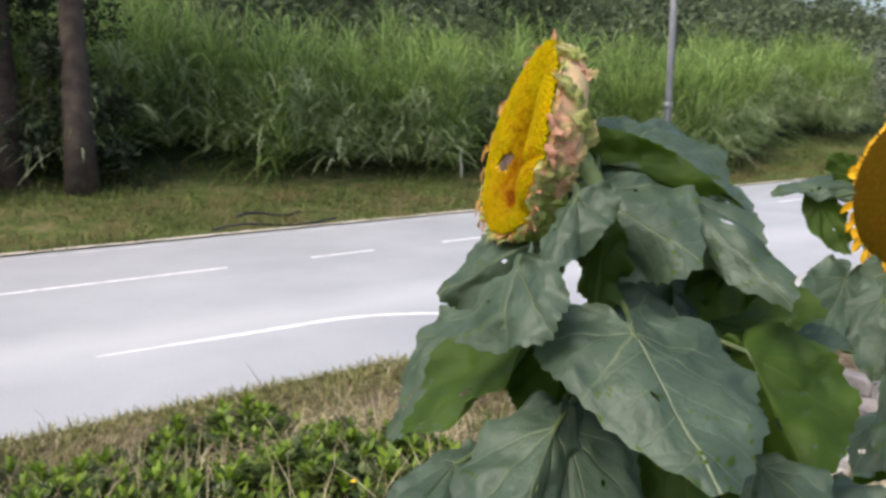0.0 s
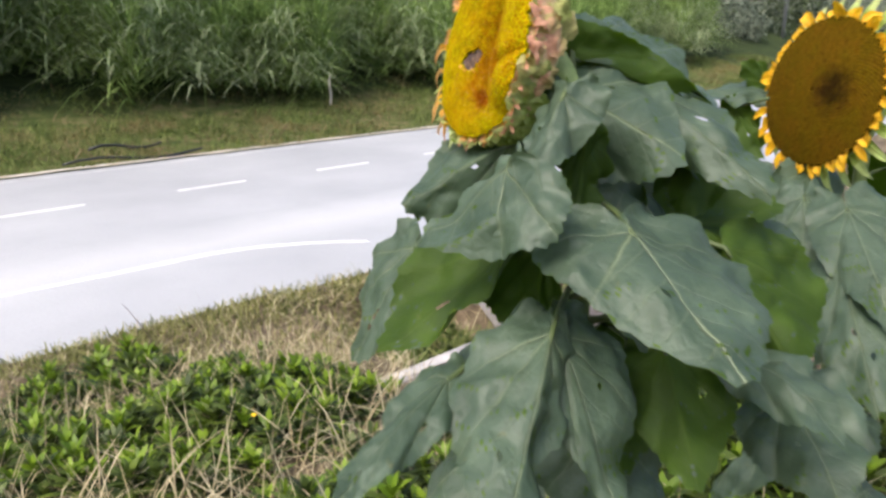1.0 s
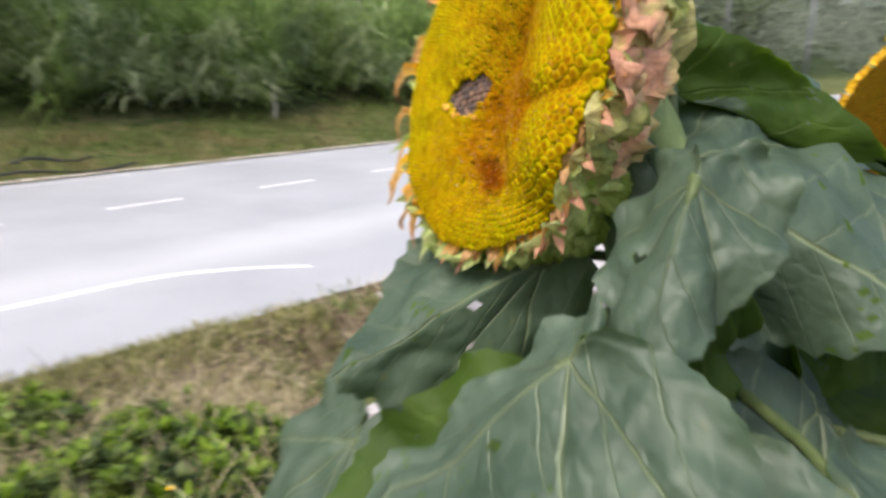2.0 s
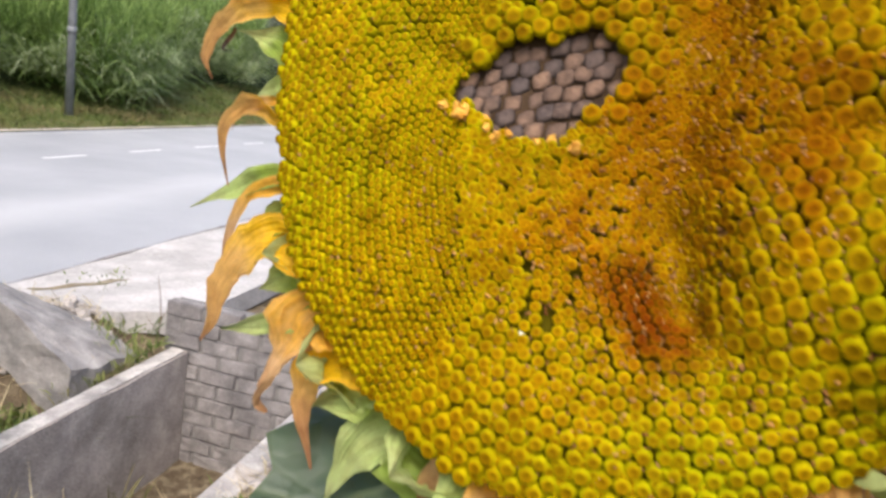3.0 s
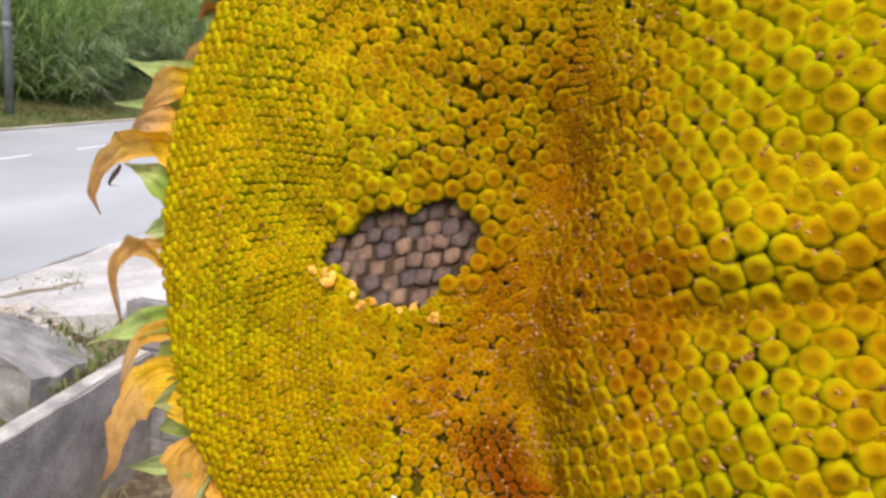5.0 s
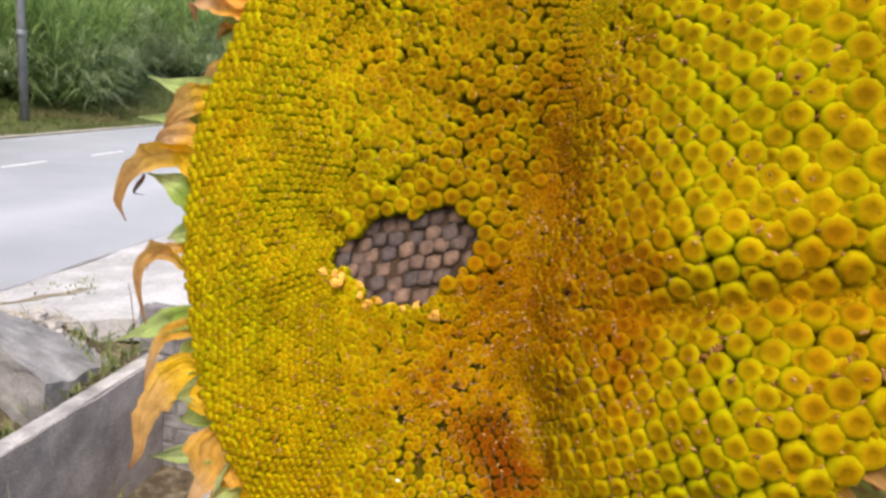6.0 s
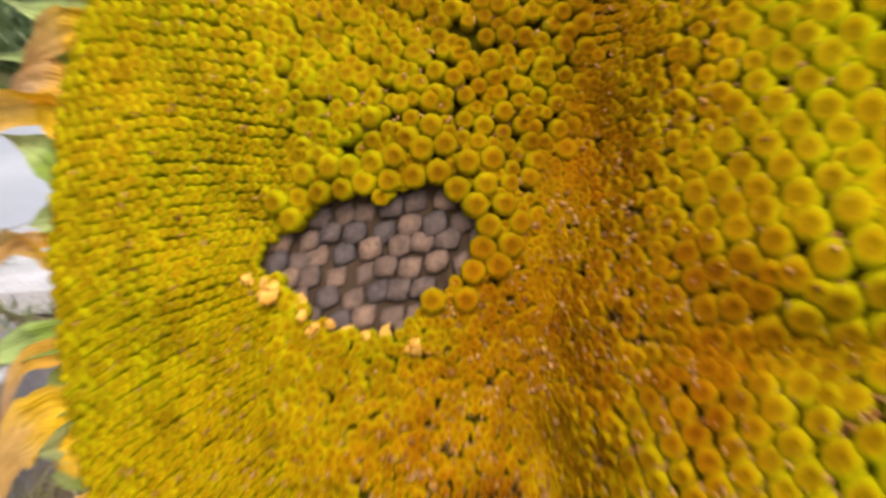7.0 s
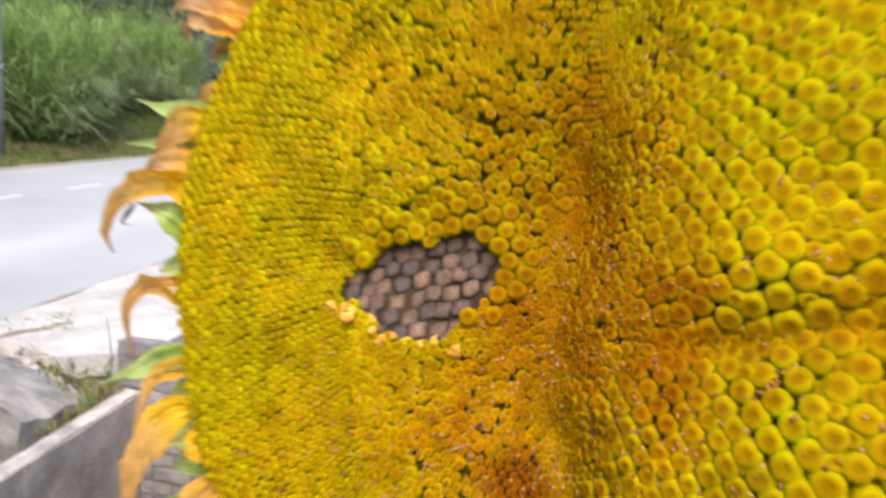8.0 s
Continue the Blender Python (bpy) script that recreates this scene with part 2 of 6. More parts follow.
def ground_height(s, n):
    """The lie of the land: a planted bank, the drain, the road, the far verge and the wooded hill."""
    if n < EDGE_NEAR:
        bank = 0.95 - 0.95 * step(-0.5, 5.9, n) - 0.02 + 0.06 * step(5.2, 6.1, n)
        cut = -0.12 + 0.9 * (1 - step(0.6, 2.6, n)) + 0.16 * step(5.0, 6.1, n)
        z = bank + (cut - bank) * step(2.2, 3.6, s)
        if n > 2.7 and s > 3.6:
            z = -0.12 - 0.40 * (1 - step(4.95, 5.3, s)) * (1 - step(5.3, 6.0, n)) + 0.10 * step(4.1, 6.2, n) + 0.22 * math.exp(-(((s - 5.85) / 0.5) ** 2) - ((n - 5.15) / 0.5) ** 2) - 0.30 * math.exp(-(((s - 6.2) / 0.3) ** 2) - ((n - 4.55) / 0.3) ** 2)
        if WALL_A - 0.05 < n < WALL_B + 0.05 and DRAIN_0 < s < DRAIN_1 + 0.15:
            z = -1.15
        return z
    if n <= EDGE_FAR:
        return -0.03
    out = n - EDGE_FAR
    z = 0.02 + 0.62 * step(0, 5.5, out) + max(0, out - 4.5) * 0.30
    return z - max(0, out - 30) * 0.06


def ground():
    s_lines = sorted({*np.linspace(-260, -14, 14), *np.arange(-14, 3.4, 0.5), *np.arange(3.3, 6.6, 0.12), DRAIN_0 - 0.01, DRAIN_0 + 0.01, DRAIN_1 + 0.14, DRAIN_1 + 0.16, *np.arange(7, 40, 1.0), *np.linspace(42, 300, 16)})
    n_lines = sorted({*np.linspace(-200, -4, 12), *np.arange(-3.6, 2.4, 0.4), *np.arange(2.4, 6.2, 0.15), WALL_A - 0.06, WALL_A - 0.04, WALL_B + 0.04, WALL_B + 0.06, EDGE_NEAR - 0.01, EDGE_NEAR + 0.02, EDGE_FAR - 0.02, EDGE_FAR + 0.01, *np.arange(15.3, 40, 0.6), *np.linspace(42, 320, 20)})
    verts, faces = [], []
    for n in n_lines:
        for s in s_lines:
            rough = 0.0 if EDGE_NEAR - 0.05 <= n <= EDGE_FAR + 0.05 else 0.07 * noise.noise((s * 0.8, n * 0.8, 3.0)) + 0.03 * noise.noise((s * 3, n * 3, 1.0))
            verts.append(plan(s, n, ground_height(s, n) + rough))
    w = len(s_lines)
    for j in range(len(n_lines) - 1):
        for i in range(w - 1):
            faces.append((j * w + i, j * w + i + 1, (j + 1) * w + i + 1, (j + 1) * w + i))
    return tagged(new("ground", link_mesh("ground", verts, faces, EARTH, True)), "grassy earth bank, verge and wooded hillside beside the road", "ground", kind="structure")


ground()


def strip(name, s_points, n_low, n_high, z, material):
    """A flat strip along the road; n_low and n_high are functions of s."""
    verts, faces = [], []
    for s in s_points:
        verts += [plan(s, n_low(s), z), plan(s, n_high(s), z)]
    for i in range(len(s_points) - 1):
        faces.append((2 * i, 2 * i + 2, 2 * i + 3, 2 * i + 1))
    return link_mesh(name, verts, faces, material)


def ragged(n0, size, seed):
    return lambda s: n0 + size * noise.noise((s * 1.3, seed, 0.0)) + 0.5 * size * noise.noise((s * 5.0, seed, 7.0))


LONG = [*np.linspace(-250, -20, 12), *np.arange(-19, 45, 0.25), *np.linspace(46, 300, 20)]
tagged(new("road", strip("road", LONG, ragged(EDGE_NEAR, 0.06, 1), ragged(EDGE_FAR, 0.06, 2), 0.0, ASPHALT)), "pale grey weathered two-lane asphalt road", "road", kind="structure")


def near_line(s):
    """The edge line bends towards the near side where the side entrance begins."""
    return LINE_NEAR - 0.85 * max(0.0, (s - 3.4) / 2.0) ** 2


def markings():
    group = "painted dashes of the centre line"
    dash = link_mesh("dash", [(-0.63, -0.055, 0), (0.62, -0.05, 0), (0.64, 0.055, 0), (-0.61, 0.06, 0)], [(0, 1, 2, 3)], PAINT)
    first = new("lane_dash", dash)
    tagged(first, "worn white painted dash of the centre line", "road marking", group)
    first.matrix_world = pose(*plan(5.6, LINE_MID, 0.005), 0, 0, math.degrees(TURN))
    bpy.context.view_layer.update()
    for k in range(1, 22):
        copy_thing(first, pose(*plan(5.6 + 2.74 * k, LINE_MID, 0.005), 0, 0, math.degrees(TURN)))
    solid = strip("centre_line", np.arange(-40, 3.6, 0.5), lambda s: LINE_MID - 0.055, lambda s: LINE_MID + 0.055, 0.005, PAINT)
    tagged(new("centre_line", solid), "solid white painted stretch of the centre line", "road marking")
    near = strip("edge_line", np.arange(1.0, 5.45, 0.13), lambda s: near_line(s) + 0.06 - 0.11 * step(1.0, 3.0, s) + 0.02 * noise.noise((s * 7, 1.0, 0.0)), lambda s: near_line(s) + 0.10 - 0.04 * step(1.0, 3.0, s) + 0.02 * noise.noise((s * 7, 3.0, 0.0)), 0.005, PAINT)
    tagged(new("edge_line", near), "solid white painted edge line bending at the entrance", "road marking")
    far = strip("edge_line", np.arange(-40, 90, 0.25), ragged(EDGE_FAR - 0.41, 0.02, 21), ragged(EDGE_FAR - 0.33, 0.02, 22), 0.005, FADED)
    grit = strip("roadside_grit", np.arange(-40, 60, 0.2), ragged(EDGE_FAR - 0.06, 0.07, 31), ragged(EDGE_FAR + 0.16, 0.10, 32), 0.036, GRIT)
    tagged(new("roadside_grit", grit), "pale sandy grit along the far road edge", "grit", kind="structure")
    tagged(new("edge_line", far), "faded white painted line along the far edge", "road marking")


markings()


# ---- plants made of many blades ----
DEADSTICK = surface("bleached_stick", [(0.3, (0.42, 0.38, 0.32)), (0.7, (0.66, 0.62, 0.55))], 12, 0.9)
TWIG = surface("dead_twig", [(0.3, (0.10, 0.07, 0.05)), (0.7, (0.22, 0.16, 0.12))], 20, 0.9)
YELLOW = surface("yellow_flower", [(0.3, (0.75, 0.42, 0.01)), (0.7, (0.85, 0.55, 0.02))], 200, 0.6)



def blades(name, roots, ways, lengths, widths, droop, material, segments=4):
    """Many curved blades in one mesh: each grows from its root, leans along its way and droops."""
    roots, ways = np.asarray(roots, float), np.asarray(ways, float)
    count = len(roots)
    k = np.linspace(0, 1, segments + 1)
    flat = ways * [1, 1, 0]
    flat /= np.linalg.norm(flat, axis=1, keepdims=True) + 1e-9
    side = np.stack([-flat[:, 1], flat[:, 0], 0 * flat[:, 0]], 1)
    spin = np.random.uniform(-0.9, 0.9, count)[:, None]
    side = side * np.cos(spin) + flat * np.sin(spin)
    lengths, widths, droop = (np.broadcast_to(v, count).astype(float) for v in (lengths, widths, droop))
    along = roots[:, None] + ways[:, None] * (lengths[:, None] * k)[..., None]
    along += flat[:, None] * (0.45 * (droop * lengths)[:, None] * k**2)[..., None]
    along[..., 2] -= (droop * lengths)[:, None] * k**2.2 * 0.75
    half = widths[:, None] * 0.5 * np.minimum(1, 2.5 * (1 - k) + 0.06) * (0.55 + 0.45 * np.minimum(1, 4 * k))
    verts = np.stack([along - side[:, None] * half[..., None], along + side[:, None] * half[..., None]], 2).reshape(-1, 3)
    base = (np.arange(count) * 2 * (segments + 1))[:, None] + 2 * np.arange(segments)
    quads = np.stack([base, base + 1, base + 3, base + 2], -1).reshape(-1, 4)
    return from_arrays(name, verts, quads, material)


def heights(s, n):
    return np.array([ground_height(a, b) for a, b in zip(s, n)])


def place(s, n, z):
    return np.stack([CS * s - SN * n, SN * s + CS * n, z], 1)


def leaning(count, lean_low, lean_high):
    a, e = np.random.uniform(0, 2 * np.pi, count), np.radians(np.random.uniform(lean_low, lean_high, count))
    return np.stack([np.cos(a) * np.sin(e), np.sin(a) * np.sin(e), np.cos(e)], 1)


def grass_front(s):
    """How far back the foot of the tall grass lies along the road."""
    return 1.1 * np.sin(s * 0.45) + 0.6 * np.sin(s * 1.3 + 1) + np.maximum(0, s - 24) * 0.25 - 1.7 * np.clip((s - 14) / 5, 0, 1)


def fountains(rng, s, n, tall, per, low, high, long, lean, droop, spread):
    """Blades of many clumps: each clump throws its blades outwards from its own middle, the lower ones flatter."""
    count = len(s) * per
    size = np.repeat(tall, per)
    up = rng.uniform(low, high, count)
    a = rng.uniform(0, 2 * np.pi, count)
    off = rng.uniform(0, 0.28, count) * spread
    ss, nn = np.repeat(s, per) + off * np.cos(a), np.repeat(n, per) + off * np.sin(a)
    e = np.radians(lean[1] + (lean[0] - lean[1]) * up + rng.normal(0, 7, count))
    aa = a + radians(36)
    ways = np.stack([np.cos(aa) * np.sin(e), np.sin(aa) * np.sin(e), np.cos(e)], 1)
    roots = place(ss, nn, heights(ss, nn) + up * size)
    return roots, ways, rng.uniform(*long, count) * (0.6 + 0.4 * size / 3), rng.uniform(*droop, count)


def tall_grass():
    """The wall of tall cane grass behind the far verge."""
    rng = np.random.default_rng(4)
    clumps = 860
    s, n = rng.uniform(-18, 46, clumps), 20.0 + rng.gamma(1.5, 1.5, clumps)
    n = n + grass_front(s)
    keep = (s > 3.4) | (n > 21.8) | (rng.uniform(0, 1, clumps) < 0.25)
    s, n = s[keep], n[keep]
    roots, ways, long, droop = fountains(rng, s, n, rng.uniform(1.9, 3.7, len(s)), 76, 0.05, 1.0, (1.0, 2.0), (10, 48), (0.35, 1.15), 1.0)
    me = blades("tall_grass", roots, ways, long, rng.uniform(0.022, 0.050, len(long)), droop, TALL, 5)
    clumps = 130
    s, n = rng.uniform(1.5, 40, clumps), 19.5 + rng.gamma(1.2, 0.5, clumps)
    n = n + grass_front(s)
    roots, ways, long, droop = fountains(rng, s, n, rng.uniform(1.2, 3.2, clumps), 44, 0.35, 1.0, (0.9, 1.7), (20, 60), (0.8, 1.5), 0.7)
    over = blades("drooping_grass", roots, ways, long, rng.uniform(0.022, 0.048, len(long)), droop, PALE, 6)
    tagged(new("drooping_grass", over), "pale arching cane leaves hanging over the verge", "grass", kind="stuff")
    tagged(new("tall_grass", me), "dense wall of tall green cane grass with drooping blades", "grass", kind="stuff")
    # Dark leaf clumps stand in for the shaded hollows under the trees.
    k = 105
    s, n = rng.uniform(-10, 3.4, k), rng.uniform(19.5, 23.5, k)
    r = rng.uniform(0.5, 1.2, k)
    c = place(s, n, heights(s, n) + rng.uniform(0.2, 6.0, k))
    tagged(new("shaded_undergrowth", leaf_cloud("shaded_undergrowth", c, np.stack([r, r, r], 1), 520, 0.10, SHADEWOOD, 15)), "leafy undergrowth round the tree trunks, tree shade painted into its colour", "undergrowth", kind="stuff")


def verge_grass():
    rng = np.random.default_rng(5)
    count = 150000
    s, n = rng.uniform(-16, 46, count), EDGE_FAR + 0.05 + rng.beta(1.1, 1.2, count) * 6.0
    patchy = np.array([noise.noise((a * 0.5, b * 0.5, 2.0)) for a, b in zip(s, n)])
    keep = patchy + rng.uniform(-0.35, 0.5, count) > 0
    s, n = s[keep], n[keep]
    roots = place(s, n, heights(s, n) - 0.02)
    k = len(s)
    me = blades("verge_grass", roots, leaning(k, 10, 72), rng.uniform(0.10, 0.36, k), rng.uniform(0.010, 0.026, k), rng.uniform(0, 0.9, k), VERGE, 2)
    k = 9000
    s, n = rng.uniform(-16, 40, k), EDGE_FAR + 0.05 + rng.beta(1.1, 1.4, k) * 6.0
    dry = np.array([noise.noise((a * 0.45, b * 0.9, 12.0)) for a, b in zip(s, n)]) > 0.08
    s, n = s[dry], n[dry]
    k = len(s)
    dead = blades("dead_verge_grass", place(s, n, heights(s, n) + 0.03), leaning(k, 35, 88), rng.uniform(0.15, 0.45, k), rng.uniform(0.012, 0.028, k), rng.uniform(0, 0.6, k), DEADGRASS, 3)
    tagged(new("dead_verge_grass", dead), "brown dead grass lying in patches on the verge", "dead grass", kind="stuff")
    tagged(new("verge_grass", me), "short mixed green and brown grass of the far verge", "grass", kind="stuff")


def leaf_cloud(name, centres, radii, per, size, material, seed):
    """Crowns made of many small leaf clumps, uneven in outline."""
    rng = np.random.default_rng(seed)
    c, r = np.repeat(centres, per, 0), np.repeat(radii, per, 0)
    k = len(c)
    d = rng.normal(size=(k, 3))
    d /= np.linalg.norm(d, axis=1, keepdims=True)
    lumps = 0.78 + 0.3 * np.sin(d[:, :1] * 5 + c[:, :1]) * np.sin(d[:, 1:2] * 6 + c[:, 1:2]) + 0.15 * np.sin(d[:, 2:] * 9)
    at = c + d * r * lumps * rng.uniform(0.55, 1.1, (k, 1))
    a = rng.normal(size=(k, 3))
    a /= np.linalg.norm(a, axis=1, keepdims=True)
    b = np.cross(a, rng.normal(size=(k, 3)))
    b /= np.linalg.norm(b, axis=1, keepdims=True)
    half = (rng.uniform(0.5, 1.2, (k, 1)) * size)
    verts = np.stack([at - a * half, at + b * half * 0.45, at + a * half, at - b * half * 0.45], 1).reshape(-1, 3)
    quads = np.arange(4 * k).reshape(-1, 4)
    return from_arrays(name, verts, quads, material, False)


def woods():
    """The wooded hill behind the cane grass, and the bushes where the road runs on."""
    rng = np.random.default_rng(8)
    k = 270
    s, n = rng.uniform(-40, 70, k), rng.uniform(24.5, 50, k)
    r = rng.uniform(1.6, 3.6, k)
    z = heights(s, n) + r * 0.8 + rng.uniform(0, 2.5, k)
    c = place(s, n, z)
    radii = np.stack([r, r, r * rng.uniform(0.8, 1.3, k)], 1)
    tagged(new("hill_woods", leaf_cloud("hill_woods", c, radii, 420, 0.22, DARKWOOD, 9)), "dark dense trees covering the hillside", "woods", kind="stuff")
    k = 130
    s, n = rng.uniform(34, 120, k), rng.uniform(19, 60, k)
    n = n + np.maximum(0, 50 - s) * 0.12
    r = rng.uniform(1.2, 3.4, k)
    z = heights(s, n) + r * 0.6
    c = place(s, n, z)
    radii = np.stack([r, r, r], 1)
    tagged(new("roadside_bushes", leaf_cloud("roadside_bushes", c, radii, 800, 0.17, HAZEWOOD, 10)), "bushes and small trees further along the road, paled grey-green for haze", "bushes", kind="stuff")
    k = 70
    s, n = rng.uniform(105, 190, k), rng.uniform(-50, 60, k)
    r = rng.uniform(3, 7, k)
    z = r * 0.9 + rng.uniform(0, 6, k)
    c = place(s, n, z)
    radii = np.stack([r, r, r], 1)
    tagged(new("far_woods", leaf_cloud("far_woods", c, radii, 500, 0.55, HAZEWOOD, 11)), "grey-green woods closing the view along the road, haze put into their colour", "woods", kind="stuff")


def dark_tree(s, n, height, lean):
    base = plan(s, n, ground_height(s, n) - 0.1)
    tree = thing("tree", base, "dark-trunked roadside tree rising out of the tall grass", "tree", "trees behind the tall grass")
    pts = [base + Vector((lean * k * k, 0.2 * math.sin(3 * k), height * k)) for k in np.linspace(0, 1, 8)]
    part("trunk", tube_mesh("trunk", pts, [0.42, 0.34, 0.30, 0.27, 0.24, 0.20, 0.15, 0.08], BARK, 12), tree, "dark rough trunk")
    rng = np.random.default_rng(int(s * 10) % 97)
    for k in range(5):
        a, p = rng.uniform(0, 6.28), pts[3 + k % 4]
        tip = p + Vector((math.cos(a) * 2.2, math.sin(a) * 2.2, 1.2))
        part("limb", tube_mesh("limb", [p, (p + tip) / 2 + Vector((0, 0, 0.3)), tip], [0.11, 0.07, 0.03], BARK, 7), tree)
    c = np.array([pts[-1] + Vector((rng.uniform(-2.4, 2.4), rng.uniform(-2.4, 2.4), rng.uniform(-1.8, 1.8))) for _ in range(11)])
    part("crown", leaf_cloud("crown", c, np.full((11, 3), 1.4), 420, 0.17, DARKWOOD, 20 + int(s)), tree, "dark leafy crown")


def stick_and_hose():
    p = plan(12.6, 18.4, ground_height(12.6, 18.4))
    tagged(new("dead_stick", tube_mesh("dead_stick", [p - Vector((0, 0, 0.05)), p + Vector((0.03, 0, 0.3)), p + Vector((-0.01, 0, 0.62)), p + Vector((0.03, 0, 0.88))], [0.040, 0.036, 0.030, 0.018], DEADSTICK, 7)), "short bare dead stick standing in the verge", "stick")
    pts = [plan(4.2 + 0.35 * k, EDGE_FAR + 0.22 + 0.10 * math.sin(k * 0.7), 0.10 + 0.05 * math.sin(k * 0.9)) for k in range(9)]
    tagged(new("black_hose", tube_mesh("black_hose", pts, [0.026], HOSE, 8)), "black plastic hose lying along the far road edge", "hose")
    pts = [plan(5.0 + 0.3 * k, EDGE_FAR + 1.15 + 0.08 * math.sin(k), 0.20 + 0.06 * math.sin(k * 1.3)) for k in range(6)]
    tagged(new("black_hose", tube_mesh("black_hose", pts, [0.032], HOSE, 8)), "black plastic hose half hidden in verge grass", "hose")


def lamp_pole(s, n, height, radius, label):
    p = plan(s, n, ground_height(s, n))
    pole = thing("utility_pole", p, label, "pole", "poles along the road")
    part("shaft", tube_mesh("shaft", [p - Vector((0, 0, 0.3)), p + Vector((0, 0, height * 0.5)), p + Vector((0, 0, height))], [radius, radius * 0.9, radius * 0.75], POLE, 14), pole)
    part("collar", tube_mesh("collar", [p + Vector((0, 0, 2.35)), p + Vector((0, 0, 2.55))], [radius * 1.08], POLE, 14), pole, "steel band round the pole")


# ---- the drain ----
def rough_wall(name, s0, s1, n0, n1, z0, z1, material, label):
    wall = thing(name, plan(s0, n0, z0), label, "wall", kind="structure")
    bm = bmesh.new()
    bmesh.ops.create_cube(bm, size=1)
    bmesh.ops.scale(bm, vec=(s1 - s0, n1 - n0, z1 - z0), verts=bm.verts)
    long_edges = [e for e in bm.edges if abs(e.verts[0].co.x - e.verts[1].co.x) > 0.01]
    bmesh.ops.subdivide_edges(bm, edges=long_edges, cuts=24)
    for v in bm.verts:
        k = noise.noise((v.co.x * 2.1 + s0, v.co.y * 9, 0.0))
        if v.co.z > 0:
            v.co.z += 0.018 * k
            v.co.y += 0.010 * noise.noise((v.co.x * 5, v.co.y * 30, 4.0))
    bmesh.ops.bevel(bm, geom=[e for e in bm.edges if e.calc_face_angle(0) > 0.9], offset=0.008, segments=1, affect="EDGES")
    me = bpy.data.meshes.new(name)
    bm.to_mesh(me)
    bm.free()
    me.materials.append(material)
    ob = new("wall_body", me)
    ob.parent = wall
    ob.matrix_world = Matrix.Translation(plan((s0 + s1) / 2, (n0 + n1) / 2, (z0 + z1) / 2)) @ pose(0, 0, 0, 0, 0, math.degrees(TURN))
    top = strip("cap", np.arange(s0 + 0.02, s1 - 0.01, 0.09), ragged(n0 + 0.014, 0.012, 5), ragged(n1 - 0.014, 0.012, 6), z1 + 0.010, MORTARCAP)
    part("mortar_cap", top, wall, "pale mortar capping, chipped along the edge")
    return wall


def drain():
    rough_wall("drain_wall_road", DRAIN_0 - 1.2, DRAIN_1, WALL_B, WALL_B + 0.16, -1.2, -0.07, DARKCON, "rendered grey concrete drain wall with a pale top")
    rough_wall("drain_wall_bank", DRAIN_0 - 0.8, DRAIN_1, WALL_A - 0.20, WALL_A, -1.2, -0.07, CONCRETE, "pale broken concrete drain wall beside the bank")
    head = thing("headwall", plan(DRAIN_1, WALL_A - 0.2, -1.2), "grey block headwall closing the drain", "wall", kind="structure")
    core = box_mesh("core", (0.24, 1.90, 1.52), MORTAR, 0.01)
    ob = new("mortar_core", core)
    ob.parent = head
    ob.matrix_world = Matrix.Translation(plan(DRAIN_1 + 0.020, WALL_A - 0.32, -1.2)) @ pose(0, 0, 0, 0, 0, math.degrees(TURN))
    shapes = [box_mesh("brick", (0.11, 0.345, 0.128), BRICK, 0.010, 0.004, 1, k) for k in range(5)]
    halves = [box_mesh("brick", (0.11, 0.165, 0.128), BRICK, 0.010, 0.004, 1, 9 + k) for k in range(3)]
    rnd = random.Random(3)
    z = -1.18
    for row in range(11):
        n = WALL_A - 0.30 + (0.19 if row % 2 else 0.0)
        if row % 2:
            b = new("brick", rnd.choice(halves))
            b.parent = head
            b.matrix_world = Matrix.Translation(plan(DRAIN_1 + rnd.uniform(-0.008, 0.008), n - 0.19, z)) @ pose(0, 0, 0, 0, 0, math.degrees(TURN))
        while n < WALL_B + 0.24 - (0.1 if row > 8 else 0):
            short = n + 0.37 > WALL_B + 0.30
            b = new("brick", rnd.choice(halves if short else shapes))
            b.parent = head
            b.matrix_world = Matrix.Translation(plan(DRAIN_1 + rnd.uniform(-0.010, 0.010), n, z)) @ pose(rnd.uniform(-0.004, 0.004), 0, 0, rnd.uniform(-0.4, 0.4), 0, math.degrees(TURN) + rnd.uniform(-0.5, 0.5))
            n += 0.19 if short else 0.38
        z += 0.1405


def apron():
    """The cast entrance slab between road and headwall, its free edge broken."""
    edge = lambda n: 5.75 + 0.42 * (6.2 - n) + 0.16 * noise.noise((n * 3.1, 2.0, 0.0)) + 0.07 * noise.noise((n * 11, 5.0, 0.0))
    rows = np.linspace(4.25, EDGE_NEAR + 0.02, 30)
    verts, faces = [], []
    for n in rows:
        for k in np.linspace(0, 1, 12):
            s = edge(n) + (12.5 - edge(n)) * k
            z = 0.015 + 0.10 * (1 - step(4.2, 6.0, n)) + 0.008 * noise.noise((s * 2, n * 2, 0))
            verts.append(plan(s, n, z))
    count = len(verts)
    verts += [v - Vector((0, 0, 0.22)) for v in verts]
    w = 12
    for j in range(29):
        for i in range(w - 1):
            a = j * w + i
            faces.append((a, a + 1, a + w + 1, a + w))
        faces.append((j * w, (j + 1) * w, (j + 1) * w + count, j * w + count))
    for i in range(w - 1):
        faces.append((i + 1, i, i + count, i + 1 + count))
    tagged(new("entrance_slab", link_mesh("entrance_slab", verts, faces, APRON)), "pale cast concrete entrance slab with a broken edge", "slab", kind="structure")


